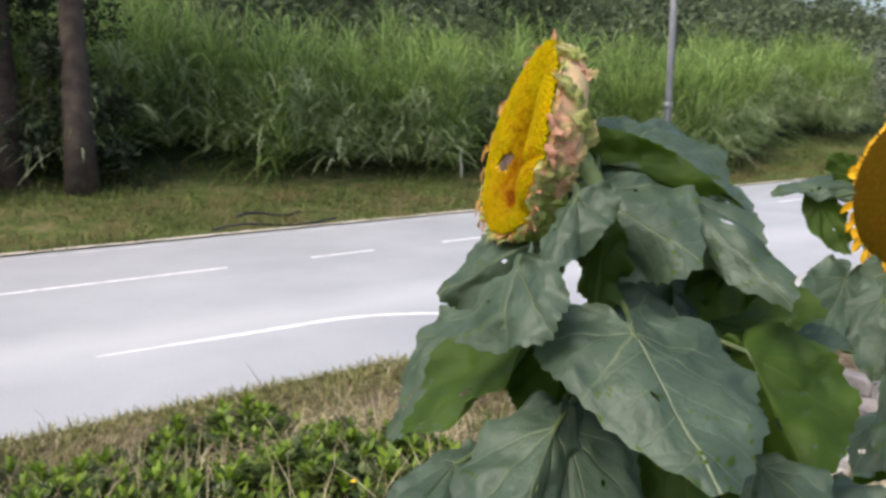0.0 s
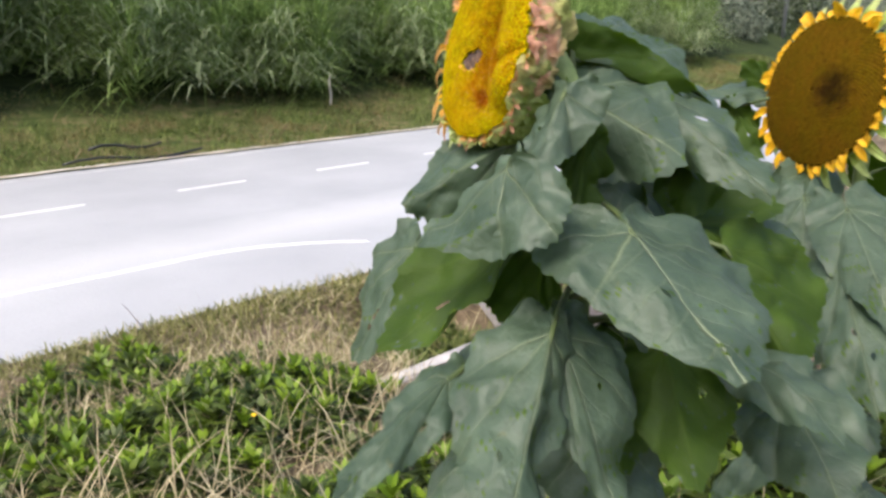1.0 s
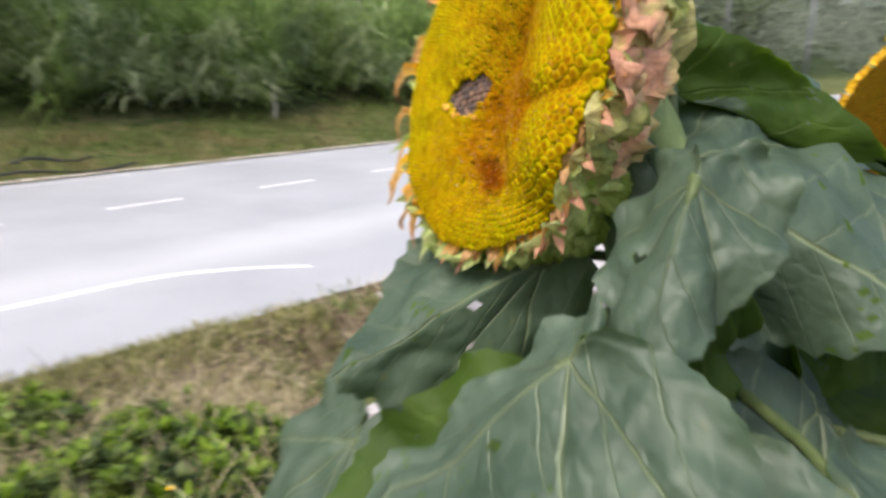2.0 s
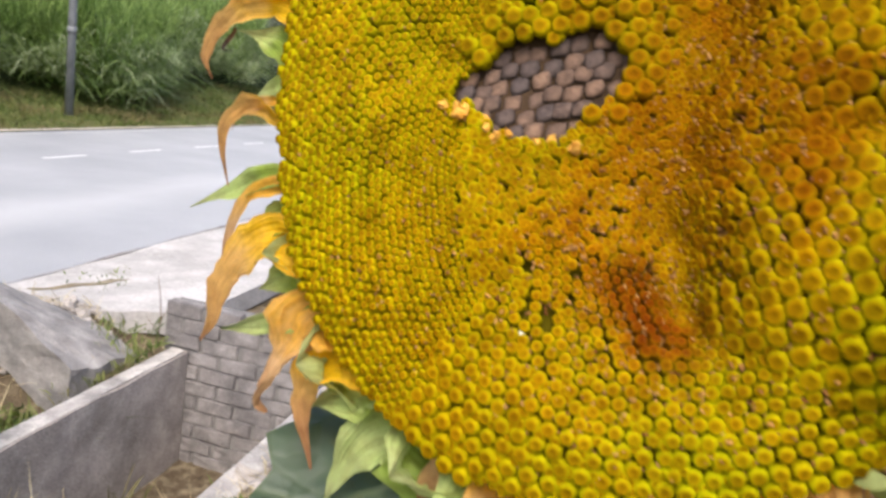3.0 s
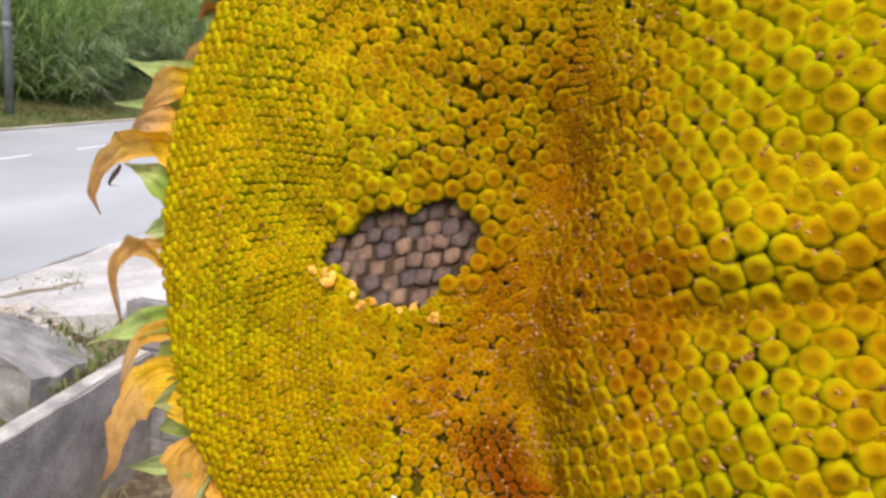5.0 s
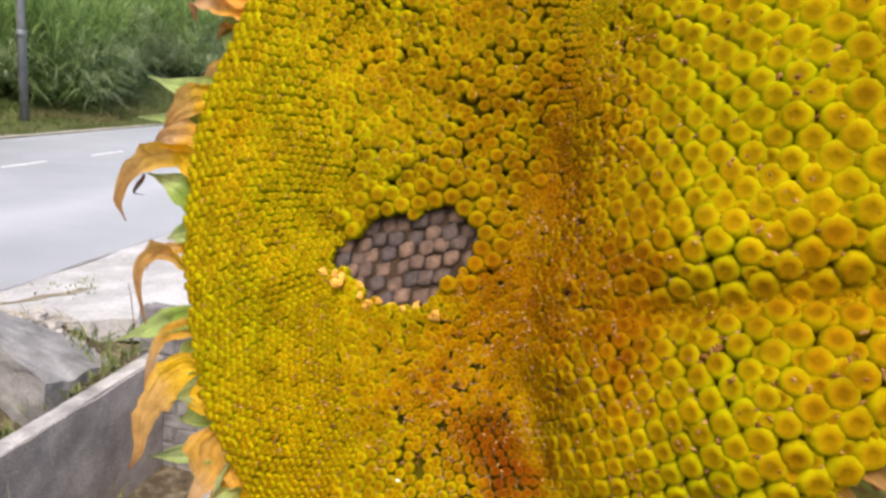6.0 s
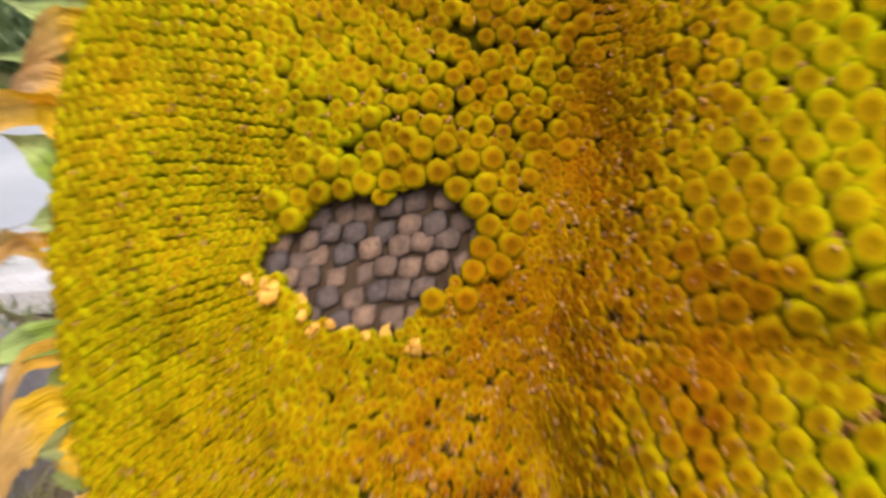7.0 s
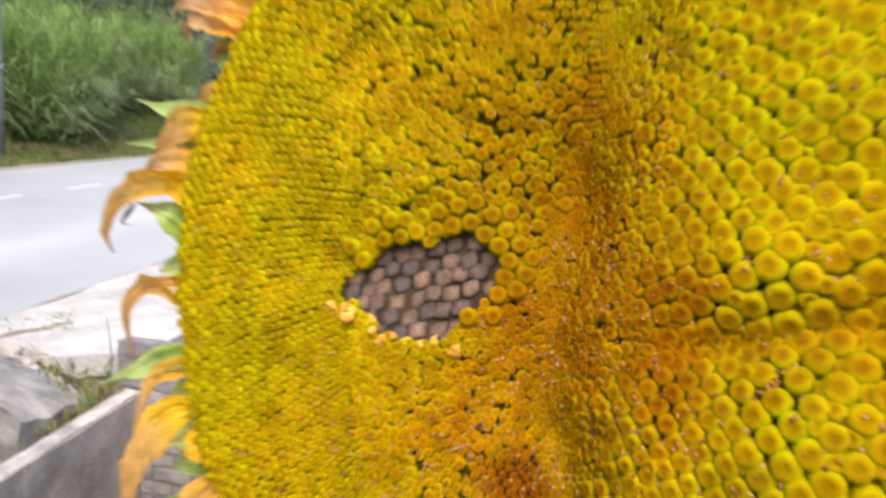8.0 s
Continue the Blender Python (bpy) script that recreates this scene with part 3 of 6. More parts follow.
def broken_slab():
    """A tilted piece of thick slab, its upper face sloping down to the drain."""
    top = [(4.97, 4.30, 0.10), (5.22, 4.27, 0.03), (5.52, 4.32, 0.00), (5.80, 4.30, -0.06), (5.90, 4.75, 0.06), (5.72, 5.20, 0.26), (5.50, 5.50, 0.44), (5.08, 5.30, 0.58), (5.05, 4.95, 0.44)]
    bm = bmesh.new()
    high = [bm.verts.new(plan(*p)) for p in top]
    low = [bm.verts.new(plan(s + 0.06, n + 0.04, z - 0.58)) for s, n, z in top]
    bm.faces.new(high)
    bm.faces.new(low[::-1])
    for i in range(len(top)):
        j = (i + 1) % len(top)
        bm.faces.new((low[i], low[j], high[j], high[i]))
    bmesh.ops.recalc_face_normals(bm, faces=bm.faces)
    bmesh.ops.triangulate(bm, faces=[f for f in bm.faces if len(f.verts) > 4])
    bmesh.ops.subdivide_edges(bm, edges=bm.edges, cuts=9, use_grid_fill=True)
    for v in bm.verts:
        v.co += Vector((noise.noise(v.co * 5), noise.noise(v.co * 5 + Vector((5, 0, 0))), noise.noise(v.co * 6 + Vector((0, 9, 0))))) * 0.016
        v.co += Vector((noise.noise(v.co * 15), noise.noise(v.co * 15 + Vector((3, 0, 0))), noise.noise(v.co * 17))) * 0.009
    me = bpy.data.meshes.new("broken_slab")
    bm.to_mesh(me)
    bm.free()
    me.materials.append(WEATHERED)
    tagged(new("broken_slab", me), "tilted broken concrete slab lying beside the drain", "rubble")


def rubble():
    rnd = random.Random(12)
    shapes = [box_mesh("stone", (1, 0.7, 0.5), RUBBLE, 0.08, 0.14, 1, 30 + k) for k in range(5)]
    for k in range(190):
        a = rnd.random()
        s, n = (rnd.uniform(5.1, 6.3), rnd.uniform(4.4, 5.9)) if a < 0.60 else (rnd.uniform(1.7, 3.6), rnd.uniform(1.2, 2.6)) if a < 0.75 else (rnd.uniform(3.6, 6.0), rnd.uniform(WALL_A - 0.75, WALL_A - 0.2))
        size = rnd.uniform(0.025, 0.12) * (1.4 if a > 0.75 else 1)
        ob = new("stone", rnd.choice(shapes))
        tagged(ob, "grey-white broken concrete stone on bare soil", "stone", "rubble beside the drain")
        ob.matrix_world = Matrix.Translation(plan(s, n, ground_height(s, n) + 0.01)) @ pose(0, 0, 0, rnd.uniform(-20, 20), rnd.uniform(-20, 20), rnd.uniform(0, 360)) @ Matrix.Scale(size, 4)


def slab_chips():
    """Flakes of broken concrete strewn over the earth between the tilted slab and the entrance."""
    rnd = random.Random(19)
    shapes = [box_mesh("stone", (1, 0.75, 0.32), RUBBLE, 0.06, 0.12, 1, 90 + k) for k in range(4)]
    for k in range(110):
        s, n = rnd.uniform(5.72, 6.20), rnd.uniform(4.65, 5.60)
        z = ground_height(s, n) + 0.008
        ob = new("stone", rnd.choice(shapes))
        tagged(ob, "pale flake of broken concrete on earth behind the slab", "stone", "flakes behind the broken slab")
        ob.matrix_world = Matrix.Translation(plan(s, n, z)) @ pose(0, 0, 0, rnd.uniform(-8, 22), rnd.uniform(-12, 12), rnd.uniform(0, 360)) @ Matrix.Scale(rnd.uniform(0.012, 0.050), 4)


def drain_weeds():
    rng = np.random.default_rng(31)
    spots = [(4.72, 4.50, 150, -0.50, 0.42), (4.55, 4.75, 150, -0.48, 0.40), (4.85, 4.75, 120, -0.50, 0.30), (5.36, 4.24, 90, -0.05, 0.17), (5.9, 4.6, 60, 0.02, 0.22), (4.4, 3.6, 9, -1.1, 0.45), (5.5, 3.1, 60, -1.1, 0.5), (5.0, 3.9, 30, -1.1, 0.5), (5.6, 5.6, 120, 0.0, 0.16), (5.0, 5.9, 160, 0.0, 0.2), (3.6, 4.6, 220, -0.3, 0.4), (3.2, 5.2, 200, -0.2, 0.3), (5.86, 4.24, 60, 0.0, 0.16), (7.3, 5.7, 70, 0.02, 0.10), (7.0, 5.4, 60, 0.02, 0.09)]
    s = np.concatenate([rng.normal(a, 0.16 + 0.001 * c, c) for a, b, c, z, h in spots])
    n = np.concatenate([rng.normal(b, 0.10 + 0.0008 * c, c) for a, b, c, z, h in spots])
    z = np.concatenate([np.full(c, z) for a, b, c, z, h in spots])
    h = np.concatenate([rng.uniform(0.5, 1.1, c) * h for a, b, c, z, h in spots])
    n = np.where(z > -1.0, np.maximum(n, WALL_B + 0.17), n)
    me = blades("drain_weeds", place(s, n, z - 0.02), leaning(len(s), 3, 45), h, rng.uniform(0.008, 0.022, len(s)), rng.uniform(0.1, 0.8, len(s)), VERGE, 4)
    tagged(new("drain_weeds", me), "green grass tufts growing in and round the drain", "weeds", kind="stuff")
    s, n = rng.uniform(4.2, 4.95, 26), rng.uniform(4.42, 5.1, 26)
    c = place(s, n, rng.uniform(-0.48, -0.34, 26))
    tagged(new("leafy_weeds", leaf_cloud("leafy_weeds", c, np.full((26, 3), 0.11), 90, 0.030, SHRUB, 33)), "low dark leafy weeds in front of the broken slab", "weeds", kind="stuff")


def dead_twig():
    """A bare forked twig standing in the gap beside the entrance slab."""
    p = plan(6.2, 4.4, -0.10)
    twig = thing("dead_twig", p, "thin bare dark twig standing beside the broken slab", "twig")
    part("shoot", tube_mesh("shoot", [p, p + Vector((0.02, 0.0, 0.25)), p + Vector((0.0, 0.01, 0.5)), p + Vector((-0.03, 0.0, 0.65))], [0.006, 0.005, 0.004, 0.002], TWIG, 6), twig)
    part("side_shoot", tube_mesh("side_shoot", [p + Vector((0.01, 0, 0.2)), p + Vector((0.06, -0.02, 0.32)), p + Vector((0.08, -0.02, 0.42))], [0.0035, 0.003, 0.0015], TWIG, 6), twig)
    part("side_shoot", tube_mesh("side_shoot", [p + Vector((0.01, 0, 0.1)), p + Vector((-0.06, 0.02, 0.2)), p + Vector((-0.10, 0.03, 0.26))], [0.0035, 0.003, 0.0015], TWIG, 6), twig)


def edge_joint():
    """The dirty open joint between road and entrance slab."""
    joint = strip("edge_joint", np.arange(5.9, 12.4, 0.07), ragged(EDGE_NEAR - 0.005, 0.03, 8), ragged(EDGE_NEAR + 0.020, 0.03, 9), 0.030, WEATHERED)
    tagged(new("edge_joint", joint), "dark dirty joint between road and entrance slab", "joint", kind="structure")


def slab_crack():
    """A dirt-filled crack that runs across the corner of the entrance slab."""
    pts = [(6.45, 6.02), (6.6, 5.88), (6.85, 5.80), (7.0, 5.64), (7.2, 5.62), (7.32, 5.50)]
    verts, faces = [], []
    for k, (s, n) in enumerate(pts):
        w = 0.05 + 0.03 * noise.noise((k * 1.7, 0.0, 0.0)) if k < 5 else 0.004
        z = 0.024 + 0.10 * (1 - step(4.2, 6.0, n))
        verts += [plan(s, n - w, z), plan(s, n + w, z)]
    for k in range(len(pts) - 1):
        faces.append((2 * k, 2 * k + 2, 2 * k + 3, 2 * k + 1))
    tagged(new("slab_crack", link_mesh("slab_crack", verts, faces, SOIL)), "dirt-filled crack across the pale entrance slab", "crack", kind="structure")


def litter():
    """Dry stalks and straw strewn over the earth between slab and entrance."""
    rng = np.random.default_rng(37)
    k = 2600
    s, n = rng.uniform(3.2, 6.4, k), rng.uniform(4.3, 6.2, k)
    n = np.where(rng.uniform(0, 1, k) < 0.4, rng.uniform(WALL_A - 0.9, WALL_A - 0.2, k), n)
    keep = s < 5.9 + 0.42 * (6.2 - n)
    s, n = s[keep], n[keep]
    k = len(s)
    me = blades("straw_litter", place(s, n, heights(s, n) + 0.02), leaning(k, 25, 88), rng.uniform(0.06, 0.30, k), rng.uniform(0.004, 0.012, k), rng.uniform(0, 0.5, k), STRAW, 3)
    tagged(new("straw_litter", me), "dry stalks and straw strewn on broken ground", "litter", kind="stuff")


# ---- the planted bank ----
def bank_cover():
    """Low shrubs with rosettes of oblong leaves, and dry straw between them."""
    rng = np.random.default_rng(17)
    k = 5000
    s, n = rng.uniform(-4.5, 3.3, k), rng.uniform(-1.2, 6.0, k)
    keep = (s + 0.25 * n < 3.9) & (n < 6.0 - 0.25 * np.maximum(0, s))
    thick = np.array([noise.noise((a * 0.9, b * 0.9, 8.0)) for a, b in zip(s, n)])
    thick += 0.35 * np.array([noise.noise((a * 2.7, b * 2.7, 3.0)) for a, b in zip(s, n)])
    keep &= thick > -0.10 + 0.16 * np.maximum(0, n - 5.3)
    s, n = s[keep], n[keep]
    top = heights(s, n) + (rng.uniform(0.04, 0.22, len(s)) + 0.22 * np.clip(thick[keep], -0.2, 0.6)) * (1.2 - 0.10 * n) + 0.05
    per = 24
    c = np.repeat(place(s, n, top), per, 0)
    k = len(c)
    order = np.tile(np.arange(per), len(s))
    a = order * 2.4 + np.repeat(rng.uniform(0, 6, len(s)), per)
    e = np.radians(18 + 62 * (order / per) + rng.uniform(-8, 8, k))
    ways = np.stack([np.cos(a) * np.sin(e), np.sin(a) * np.sin(e), np.cos(e)], 1)
    c[:, 2] -= 0.13 * (order / per)
    long, wide, bend = rng.uniform(0.13, 0.23, k) * (0.5 + 0.6 * order / per), rng.uniform(0.024, 0.040, k), rng.uniform(0.1, 0.5, k)
    young = (order < 8) & (np.repeat(rng.uniform(0, 1, len(s)), per) < 0.7)
    tips = blades("shrub_tips", c[young], ways[young], long[young], wide[young], bend[young], YOUNG, 3)
    tagged(new("shrub_tips", tips), "bright yellow-green young leaves of the bank shrubs", "shrubs", kind="stuff")
    old = ~young
    me = blades("bank_shrubs", c[old], ways[old], long[old], wide[old], bend[old], SHRUB, 3)
    tagged(new("bank_shrubs", me), "low leafy green shrubs covering the bank", "shrubs", kind="stuff")
    k = 40000
    s, n = rng.uniform(-5, 4.2, k), rng.uniform(-2.5, 6.22, k)
    keep = (rng.uniform(0, 1, k) < 0.42 + 0.50 * (n > 4.4)) & ~((s > 3.2) & (n > 2.2))
    s, n = s[keep], n[keep]
    k = len(s)
    me = blades("dry_grass", place(s, n, heights(s, n) - 0.02 + rng.uniform(0, 0.10, k) * (n < 4.9)), leaning(k, 5, 78), rng.uniform(0.18, 0.55, k) * np.interp(n, (4.2, 5.8), (1.05, 0.38)), rng.uniform(0.003, 0.009, k), rng.uniform(0.0, 0.6, k), STRAW, 3)
    tagged(new("dry_grass", me), "straw-coloured dry grass between shrubs and road", "dry grass", kind="stuff")
    k = 26000
    s, n = rng.uniform(-5, 4.6, k), 6.36 - rng.gamma(1.6, 0.55, k)
    keep = ~((s > 3.2) & (n < 4.4))
    s, n = s[keep], n[keep]
    k = len(s)
    me = blades("bank_grass", place(s, n, heights(s, n) - 0.02), leaning(k, 5, 60), rng.uniform(0.06, 0.17, k), rng.uniform(0.006, 0.014, k), rng.uniform(0.0, 0.6, k), BANKGRASS, 3)
    tagged(new("bank_grass", me), "short green grass along the near road edge", "grass", kind="stuff")


def bank_details():
    """Thin dead stalks standing over the shrubs, and one small yellow flower."""
    rng = np.random.default_rng(52)
    k = 70
    s, n = rng.uniform(-2.5, 2.6, k), rng.uniform(4.2, 5.6, k)
    me = blades("dead_stalks", place(s, n, heights(s, n)), leaning(k, 3, 40), rng.uniform(0.35, 0.8, k), rng.uniform(0.006, 0.011, k), rng.uniform(0.0, 0.3, k), TWIG, 5)
    tagged(new("dead_stalks", me), "thin dark dead stalks rising above the shrubs", "stalks", kind="stuff")
    p = Vector((-0.58, 3.60, 0.60))
    flower = thing("wild_flower", p, "small yellow wild flower among the bank shrubs", "flower")
    part("stem", tube_mesh("stem", [p - Vector((0, 0, 0.2)), p - Vector((0.004, 0, 0.1)), p], [0.002], SHRUB, 6), flower)
    for k in range(6):
        a = k * math.pi / 3
        out = Vector((math.cos(a), math.sin(a), 0.35))
        side = Vector((-math.sin(a), math.cos(a), 0)) * 0.006
        part("petal", link_mesh("petal", [p, p + out * 0.010 - side, p + out * 0.020, p + out * 0.010 + side], [(0, 1, 2, 3)], YELLOW), flower)


drain()
apron()
broken_slab()
rubble()
slab_chips()
drain_weeds()
litter()
dead_twig()
edge_joint()
slab_crack()
lamp_pole(19.7, 16.7, 8.5, 0.125, "grey galvanised steel utility pole on the far verge")
lamp_pole(62, 20, 8.5, 0.15, "slim pale utility pole further along the road")
lamp_pole(56, 24, 8.5, 0.13, "slim pale utility pole further along the road")
stick_and_hose()
dark_tree(2.32, 19.4, 11.0, 0.3)
dark_tree(0.9, 20.2, 10.5, -0.4)
tall_grass()
verge_grass()
woods()
bank_cover()
bank_details()


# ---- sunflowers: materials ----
def stain_shade_mask(t, at, place, radius, wobble):
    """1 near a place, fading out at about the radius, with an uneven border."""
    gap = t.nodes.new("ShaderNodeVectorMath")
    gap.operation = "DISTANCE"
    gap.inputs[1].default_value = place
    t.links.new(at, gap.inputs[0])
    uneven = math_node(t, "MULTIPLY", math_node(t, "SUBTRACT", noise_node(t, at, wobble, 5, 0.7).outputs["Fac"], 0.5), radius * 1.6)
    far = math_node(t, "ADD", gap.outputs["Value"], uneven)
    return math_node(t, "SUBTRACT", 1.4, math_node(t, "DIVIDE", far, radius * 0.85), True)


def floret_material(name, body, rim, heart, spots=()):
    m, t, p = nodes_of(name)
    at = t.nodes.new("ShaderNodeNewGeometry").outputs["Position"]
    tip = t.nodes.new("ShaderNodeAttribute")
    tip.attribute_name = "tip"
    col = ramp_node(t, tip.outputs["Fac"], [(0.0, body), (0.42, rim), (0.60, rim), (0.86, heart), (1.0, tuple(0.72 * c for c in heart))]).outputs["Color"]
    mottled = ramp_node(t, noise_node(t, at, 170, 4).outputs["Fac"], [(0.35, (0.50, 0.42, 0.3)), (0.62, (1, 1, 1))]).outputs["Color"]
    col = mix_node(t, 0.55, col, mottled, "MULTIPLY")
    each = ramp_node(t, noise_node(t, at, 95, 1).outputs["Fac"], [(0.3, (0.62, 0.50, 0.4)), (0.5, (1, 1, 1)), (0.72, (1.0, 0.80, 0.6))]).outputs["Color"]
    col = mix_node(t, 0.6, col, each, "MULTIPLY")
    broad = ramp_node(t, noise_node(t, at, 28, 3).outputs["Fac"], [(0.35, (0.84, 0.90, 0.5)), (0.65, (1.0, 0.86, 0.8))]).outputs["Color"]
    col = mix_node(t, 0.8, col, broad, "MULTIPLY")
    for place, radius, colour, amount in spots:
        mask = math_node(t, "MULTIPLY", stain_shade_mask(t, at, place, radius, 60), amount)
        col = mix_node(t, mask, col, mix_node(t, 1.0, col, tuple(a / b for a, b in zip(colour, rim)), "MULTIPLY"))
    t.links.new(col, p.inputs["Base Color"])
    p.inputs["Roughness"].default_value = 0.9
    p.inputs["Specular IOR Level"].default_value = 0.03
    p.inputs["Subsurface Weight"].default_value = 0.0
    bump(t, p, noise_node(t, at, 900, 3).outputs["Fac"], 0.5, 0.0006)
    return m


def seed_material():
    """Bare seed ends: grey-mauve to tan, each with its own tone, paler in the middle and darker down the sides."""
    m, t, p = nodes_of("seed_ends")
    own = t.nodes.new("ShaderNodeObjectInfo").outputs["Random"]
    at = t.nodes.new("ShaderNodeNewGeometry").outputs["Position"]
    col = ramp_node(t, own, [(0.0, (0.058, 0.044, 0.044)), (0.5, (0.100, 0.062, 0.044)), (1.0, (0.170, 0.104, 0.068))]).outputs["Color"]
    spots = ramp_node(t, noise_node(t, at, 420, 4).outputs["Fac"], [(0.35, (0.45, 0.42, 0.42)), (0.62, (1, 1, 1))]).outputs["Color"]
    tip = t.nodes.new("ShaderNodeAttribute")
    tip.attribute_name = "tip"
    side_tone = ramp_node(t, tip.outputs["Fac"], [(0.3, (0.20, 0.16, 0.14)), (0.8, (0.95, 0.9, 0.88)), (1.0, (1.3, 1.25, 1.2))]).outputs["Color"]
    col = mix_node(t, 1.0, col, side_tone, "MULTIPLY")
    t.links.new(mix_node(t, 0.8, col, spots, "MULTIPLY"), p.inputs["Base Color"])
    p.inputs["Roughness"].default_value = 0.75
    bump(t, p, noise_node(t, at, 900, 4).outputs["Fac"], 0.6, 0.0008)
    return m


def petal_material(name, base, middle, tip, share=0.3):
    """A petal that fades and dries towards its tip."""
    m, t, p = nodes_of(name)
    uv = t.nodes.new("ShaderNodeUVMap")
    split = t.nodes.new("ShaderNodeSeparateXYZ")
    t.links.new(uv.outputs[0], split.inputs[0])
    at = t.nodes.new("ShaderNodeNewGeometry").outputs["Position"]
    shift = math_node(t, "ADD", split.outputs["X"], math_node(t, "MULTIPLY", math_node(t, "SUBTRACT", noise_node(t, at, 45, 4).outputs["Fac"], 0.5), 0.9))
    col = ramp_node(t, shift, [(0.26, base), (0.50, middle), (0.98, tip)]).outputs["Color"]
    ribs = t.nodes.new("ShaderNodeTexWave")
    ribs.inputs["Scale"].default_value, ribs.inputs["Distortion"].default_value = 1.7, 2.5
    ribs.bands_direction = "Y"
    t.links.new(uv.outputs[0], ribs.inputs["Vector"])
    col = mix_node(t, 0.09, col, ribs.outputs["Color"], "MULTIPLY")
    edge = math_node(t, "MULTIPLY", math_node(t, "SUBTRACT", math_node(t, "ABSOLUTE", split.outputs["Y"]), 0.72), 2.4, True)
    col = mix_node(t, math_node(t, "MULTIPLY", edge, 0.4), col, mix_node(t, 0.5, tip, middle))
    fibre = ramp_node(t, noise_node(t, at, 260, 5).outputs["Fac"], [(0.3, (0.6, 0.5, 0.45)), (0.6, (1, 1, 1))]).outputs["Color"]
    col = mix_node(t, 0.6, col, fibre, "MULTIPLY")
    t.links.new(col, p.inputs["Base Color"])
    p.inputs["Roughness"].default_value = 0.6
    relief = math_node(t, "ADD", noise_node(t, at, 220, 4).outputs["Fac"], math_node(t, "MULTIPLY", ribs.outputs["Fac"], 0.35))
    bump(t, p, relief, 0.7, 0.0012)
    thin = t.nodes.new("ShaderNodeBsdfTranslucent")
    t.links.new(col, thin.inputs["Color"])
    both = t.nodes.new("ShaderNodeMixShader")
    both.inputs["Fac"].default_value = share
    t.links.new(p.outputs[0], both.inputs[1])
    t.links.new(thin.outputs[0], both.inputs[2])
    t.links.new(both.outputs[0], t.nodes["Material Output"].inputs["Surface"])
    return m


def leaf_material(name, low, high, vein, glow, share, rough):
    """A sunflower leaf skin: pale fan of veins, quilted between them, light passing through in part."""
    m, t, p = nodes_of(name)
    uv = t.nodes.new("ShaderNodeUVMap")
    split = t.nodes.new("ShaderNodeSeparateXYZ")
    t.links.new(uv.outputs[0], split.inputs[0])
    at = t.nodes.new("ShaderNodeNewGeometry").outputs["Position"]
    col = ramp_node(t, noise_node(t, at, 16, 6, 0.65).outputs["Fac"], [(0.32, low), (0.68, high)]).outputs["Color"]
    out = math_node(t, "ABSOLUTE", split.outputs["Y"])
    wobble = math_node(t, "MULTIPLY", math_node(t, "SUBTRACT", noise_node(t, at, 26, 3).outputs["Fac"], 0.5), 0.07)
    mid = math_node(t, "SUBTRACT", 1.0, math_node(t, "MULTIPLY", out, 48.0), True)
    along = math_node(t, "ADD", split.outputs["X"], wobble)
    slant = math_node(t, "SUBTRACT", along, math_node(t, "MULTIPLY", math_node(t, "POWER", out, 0.8), 0.45))
    saw = math_node(t, "FRACT", math_node(t, "MULTIPLY", slant, 4.6))
    near = math_node(t, "ABSOLUTE", math_node(t, "SUBTRACT", saw, 0.5))
    side = math_node(t, "SUBTRACT", 1.0, math_node(t, "MULTIPLY", near, 26.0), True)
    side = math_node(t, "MULTIPLY", side, math_node(t, "SUBTRACT", 1.0, out, True))
    reach = math_node(t, "MULTIPLY", out, 0.53)
    angle = math_node(t, "ARCTAN2", reach, along)
    rho = math_node(t, "SQRT", math_node(t, "ADD", math_node(t, "MULTIPLY", reach, reach), math_node(t, "MULTIPLY", along, along)))
    fan = None
    for at_angle in (0.66, 1.36):
        gap = math_node(t, "MULTIPLY", math_node(t, "ABSOLUTE", math_node(t, "SUBTRACT", angle, at_angle)), rho)
        line = math_node(t, "SUBTRACT", 1.0, math_node(t, "MULTIPLY", gap, 95.0), True)
        fan = line if fan is None else math_node(t, "MAXIMUM", fan, line)
    fan = math_node(t, "MULTIPLY", fan, math_node(t, "SUBTRACT", 1.35, math_node(t, "MULTIPLY", rho, 1.6), True))
    veins = math_node(t, "MAXIMUM", math_node(t, "MAXIMUM", mid, math_node(t, "MULTIPLY", fan, 0.85)), math_node(t, "MULTIPLY", side, 0.55))
    cells = t.nodes.new("ShaderNodeTexVoronoi")
    cells.feature = "DISTANCE_TO_EDGE"
    cells.inputs["Scale"].default_value = 75
    bent = t.nodes.new("ShaderNodeVectorMath")
    bent.operation = "MULTIPLY_ADD"
    t.links.new(noise_node(t, at, 60, 2).outputs["Color"], bent.inputs[0])
    bent.inputs[1].default_value = (0.012, 0.012, 0.012)
    t.links.new(at, bent.inputs[2])
    t.links.new(bent.outputs[0], cells.inputs["Vector"])
    quilt = math_node(t, "MINIMUM", math_node(t, "MULTIPLY", cells.outputs["Distance"], 3.5), 1.0)
    net = math_node(t, "MULTIPLY", math_node(t, "SUBTRACT", 1.0, math_node(t, "MULTIPLY", quilt, 3.0), True), 0.06)
    col = mix_node(t, math_node(t, "MULTIPLY", math_node(t, "MAXIMUM", veins, net), 0.62), col, vein)
    blotch = ramp_node(t, noise_node(t, at, 55, 5, 0.65).outputs["Fac"], [(0.66, (0, 0, 0)), (0.71, (1, 1, 1))]).outputs["Color"]
